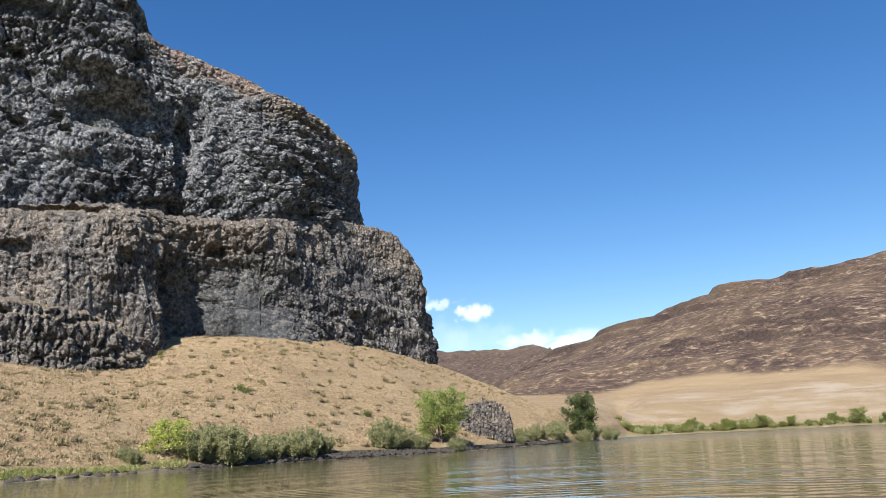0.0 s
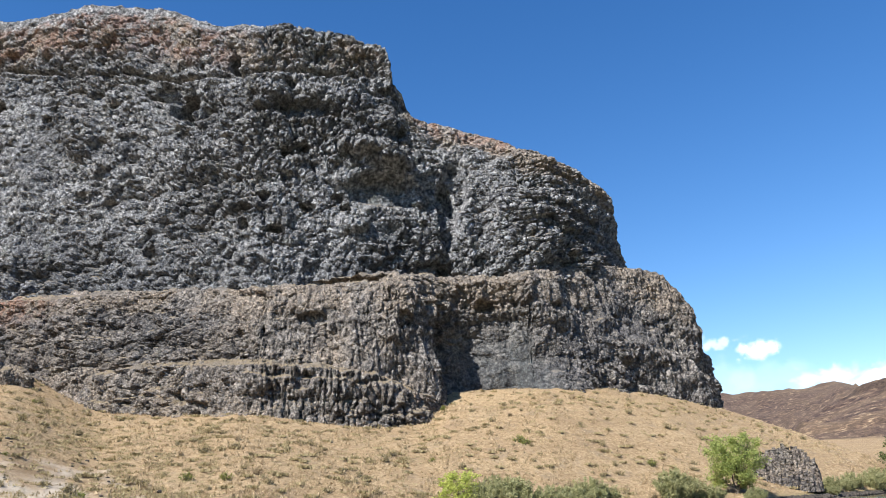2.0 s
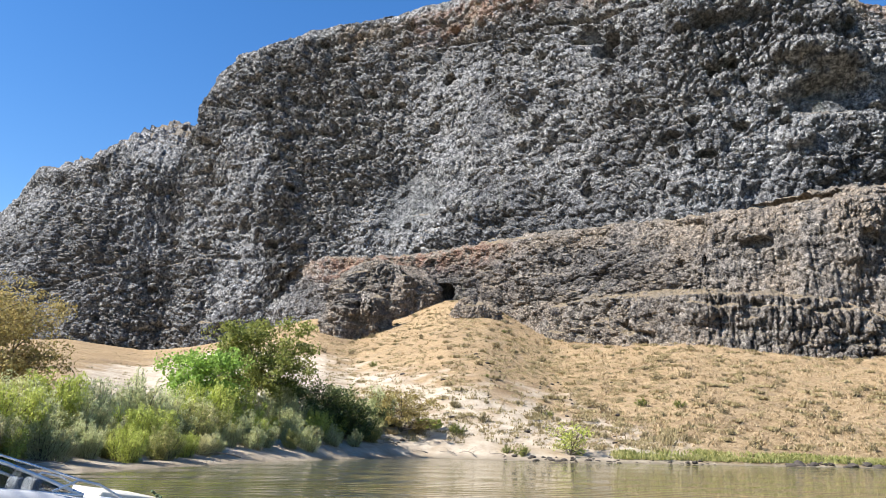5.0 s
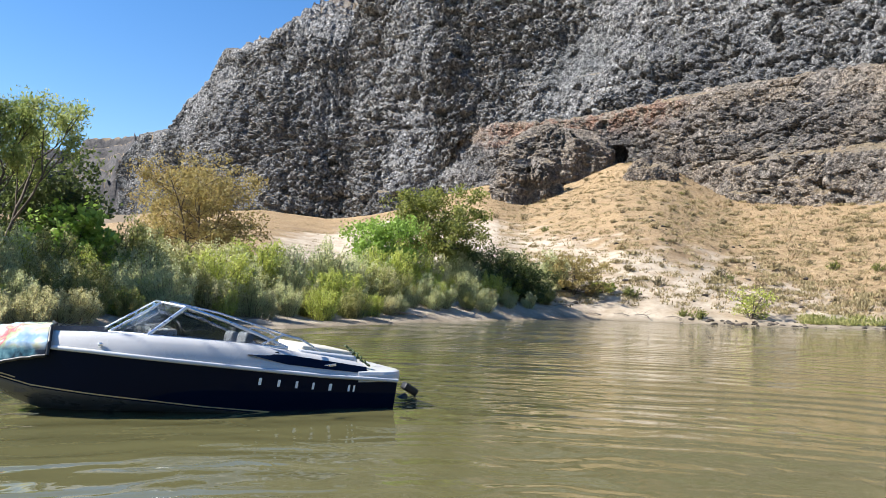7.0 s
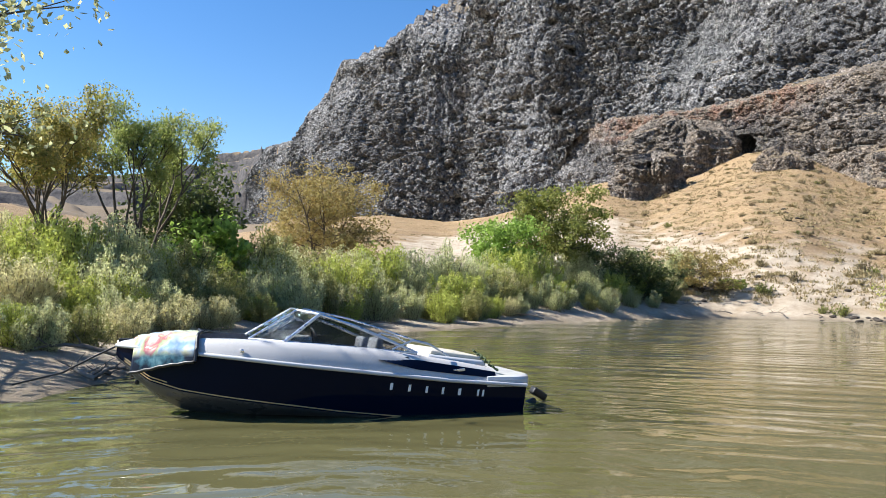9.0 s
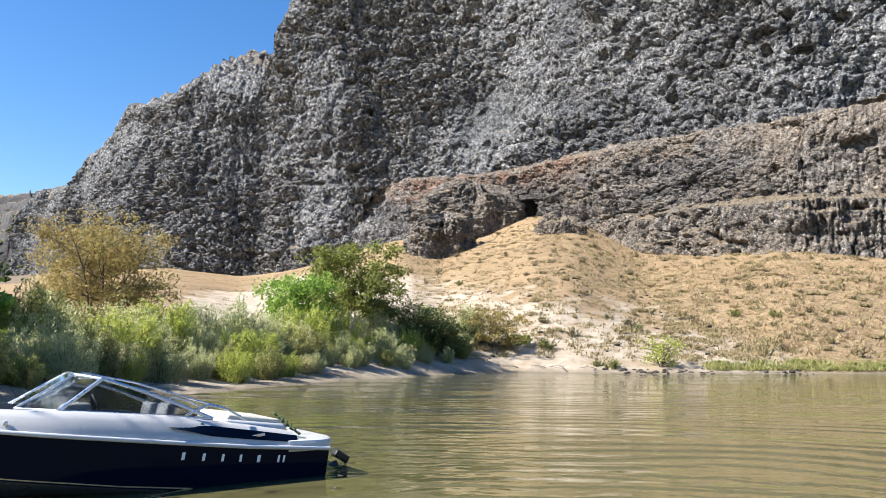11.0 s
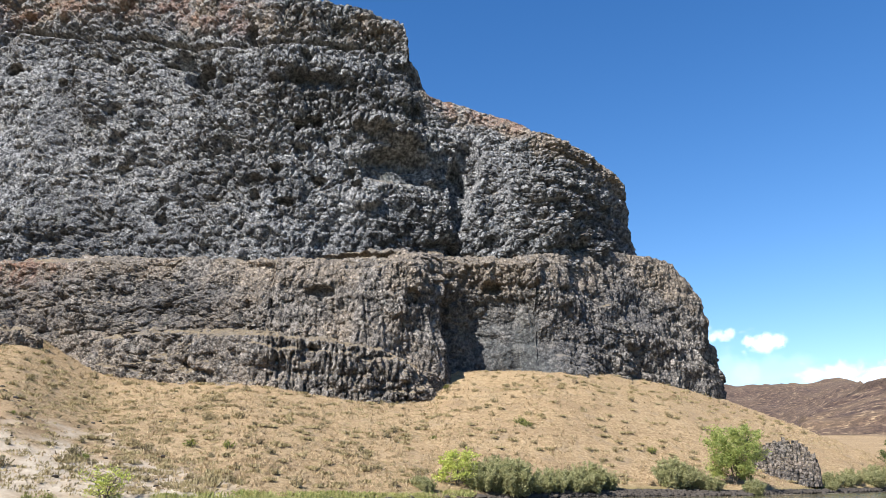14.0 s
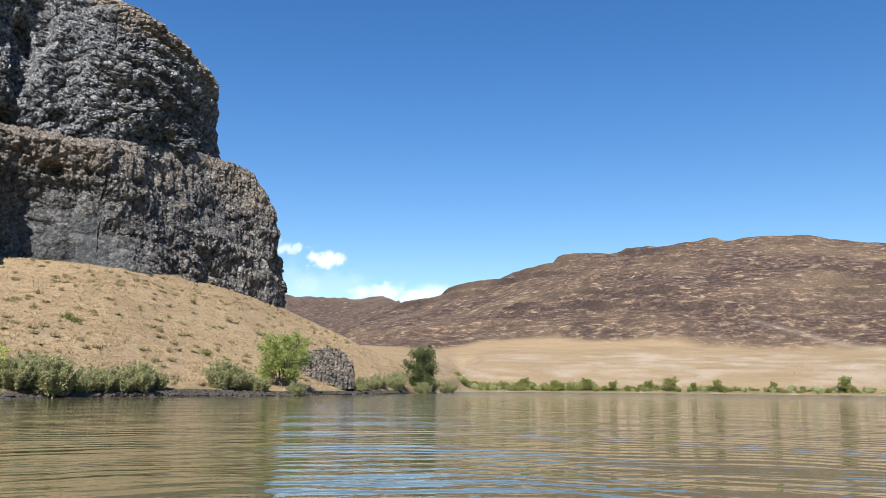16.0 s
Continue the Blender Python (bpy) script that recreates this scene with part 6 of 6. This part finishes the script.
        for name, quad in (("windscreen_front", (foot_f, foot_m, top_m, top_f)), ("windscreen_side", (foot_m, foot_a, top_m))):
            bm = bmesh.new()
            bm.faces.new([bm.verts.new(p(v)) for v in quad])
            out = bmesh.ops.solidify(bm, geom=bm.faces[:], thickness=0.006)
            ob = part(name, bm, GLASS, boat, "tinted windscreen pane")
            ob.visible_shadow = False
        bm = bmesh.new()
        c = [Vector((1.02, 0.02, 0.95)), foot_f, top_f, Vector((0.45, 0.02, 1.31))]
        bm.faces.new([bm.verts.new(p(v)) for v in c])
        bmesh.ops.solidify(bm, geom=bm.faces[:], thickness=0.006)
        part("windscreen_centre", bm, GLASS, boat, "tinted windscreen pane").visible_shadow = False
        for a_, b_, r_ in ((foot_f, foot_m, 0.016), (foot_m, foot_a, 0.018), (foot_m, top_m, 0.024), (top_f, top_m, 0.020), (foot_f, top_f, 0.016)):
            tube_part("windscreen_frame", np.array([p(a_), p(b_)]), r_, ALU, boat, "aluminium windscreen frame")
        brow = np.array([p(top_m), p(top_m.lerp(foot_a, 0.35) + Vector((0, 0.0, 0.03))), p(top_m.lerp(foot_a, 0.7) + Vector((0, 0, 0.022))), p(foot_a)])
        tube_part("windscreen_frame", brow, 0.022, ALU, boat, "aluminium windscreen frame")
        tube_part("windscreen_frame", np.array([p(top_f), Vector((0.45, 0.0, 1.31))]), 0.018, ALU, boat, "aluminium windscreen frame")
        # long windscreen top rail running aft, starboard side only
        y0 = 0.92 * s
        arc = np.array([(0.22, y0 * 0.7, 1.30), (-0.5, y0 * 0.95, 1.16), (-1.05, y0, 1.0), (-1.5, y0 * 0.97, 0.86), (-1.75, y0 * 0.9, 0.80)])
        if s < 0:
            tube_part("windscreen_rail", arc, 0.016, ALU, boat, "long windscreen top rail running aft")
        loop = np.array([(-0.75, y0, 0.83), (-1.02, y0, 0.95), (-1.25, y0, 0.90), (-1.52, y0 * 0.97, 0.75)])
        tube_part("grab_rail", loop, 0.014, ALU, boat, "bent steel grab rail")
        box_part("cleat", (0.16, 0.035, 0.03), (1.98, 0.34 * s, 0.945), ALU, boat, "steel mooring cleat", 0.01)
        box_part("side_vent", (0.20, 0.02, 0.05), (-0.86, 0.985 * s, 0.70), BLACK, boat, "black engine vent", 0.006, (0, 12, 0))
        box_part("nav_plate", (0.18, 0.012, 0.035), (-1.62, 1.028 * s, 0.575), ALU, boat, "chrome badge on the deck side", 0.004, (0, 8, 0))
        # maker's lettering on the hull, as plain bars
        for i, (lx, lw) in enumerate(((-0.72, 0.075), (-0.96, 0.07), (-1.19, 0.065), (-1.41, 0.06), (-1.64, 0.08), (-1.90, 0.055), (-1.97, 0.05))):
            zc = float(chine_z(lx) * 0.27 + rail_z(lx) * 0.73)
            box_part("letter_bar", (lw * 0.50, 0.008, 0.088), (lx, s * (float(beam(np.array(lx))) * 0.963 + 0.008), zc), LETTER, boat, "white hull lettering", 0.003, (-8 * s, 2.5, 0), lambda c: Vector((c.x - 0.14 * c.z, c.y, c.z)))
    # towel over the bow
    u, v = np.meshgrid(np.linspace(0, 1, 34), np.linspace(-1, 1, 60))
    tx = 1.61 + 0.76 * u + 0.06 * np.abs(v)
    over = np.abs(v) * (np.clip(beam(1.61 + 0.82 * u), 0.02, 2) + 0.14 + 0.16 * u)
    half = np.clip(beam(tx), 0.02, 2) + 0.02
    flat_ = np.minimum(over, half)
    drop = np.maximum(0, over - half)
    ty = np.sign(v) * (flat_ + 0.04 + 0.04 * smooth(drop, 0, 0.2) + 0.005 * np.sin(u * 23))
    tz = deck_z(tx) + 0.05 - drop - 0.16 * smooth(flat_ / half, 0.78, 1.0) + 0.004 * np.sin(u * 30 + v * 4)
    towel = part("beach_towel", raw_mesh("beach_towel", np.stack([tx, ty, tz], -1).reshape(-1, 3), grid_faces(*u.shape), True), TOWEL, boat, "bright printed towel draped over the bow")
    # The cloth is coloured darker where it hangs, for its shaded side.
    weights(towel.data, "hang_shade", smooth(drop, 0.0, 0.10))
    hem = np.stack([tx[:, 0] - 0.012, ty[:, 0], tz[:, 0] + 0.004], -1)
    tube_part("towel_hem", hem, 0.022, BLACK, towel, "dark hem")
    for e in (0, -1):
        low = np.stack([tx[e], ty[e] * 1.01, tz[e] + 0.004], -1)
        tube_part("towel_hem", low, 0.020, BLACK, towel, "dark hem")
    mod = towel.modifiers.new("thick", "SOLIDIFY")
    mod.thickness = 0.014
    # bow fittings, cord on the stern, light on the hull
    box_part("bow_roller", (0.16, 0.07, 0.05), (LB - 0.10, 0, 0.86), BLACK, boat, "black bow roller", 0.015)
    box_part("bow_eye", (0.05, 0.03, 0.06), (2.36, 0.0, 0.33), BLACK, boat, "", 0.012)
    tube_part("mooring_line", np.array([(LB - 0.12, 0, 0.85), (LB + 0.25, 0.02, 0.66), (LB + 0.6, 0.1, 0.46), (LB + 1.1, 0.3, 0.34)]), 0.012, BLACK, boat, "dark mooring line")
    k = np.linspace(0, 1, 26)
    cord = np.stack([-1.98 - 0.24 * k + 0.02 * np.sin(k * 40), 0.58 + 0.34 * k + 0.02 * np.cos(k * 40), 0.80 - 0.24 * k + 0.018 * np.sin(k * 33)], -1)
    tube_part("stern_cord", cord, 0.016, GREENERY, boat, "green twisted cord over the stern")
    box_part("docking_light", (0.05, 0.03, 0.05), (1.12, 0.985, 0.80), ALU, boat, "round bow light", 0.014)
    return boat


boat = build_boat()
# stern and bow places on the water
STERN, BOW = Vector((-10.75, 3.36, 0)), Vector((-10.55, -1.60, 0))
axis = BOW - STERN
mid_ = STERN + axis * (2.30 / (LB + 2.30))
boat.matrix_basis = Matrix.Translation((mid_.x, mid_.y, 0.02)) @ pose(0, 0, 0, 0, -0.8, math.degrees(math.atan2(axis.y, axis.x)))
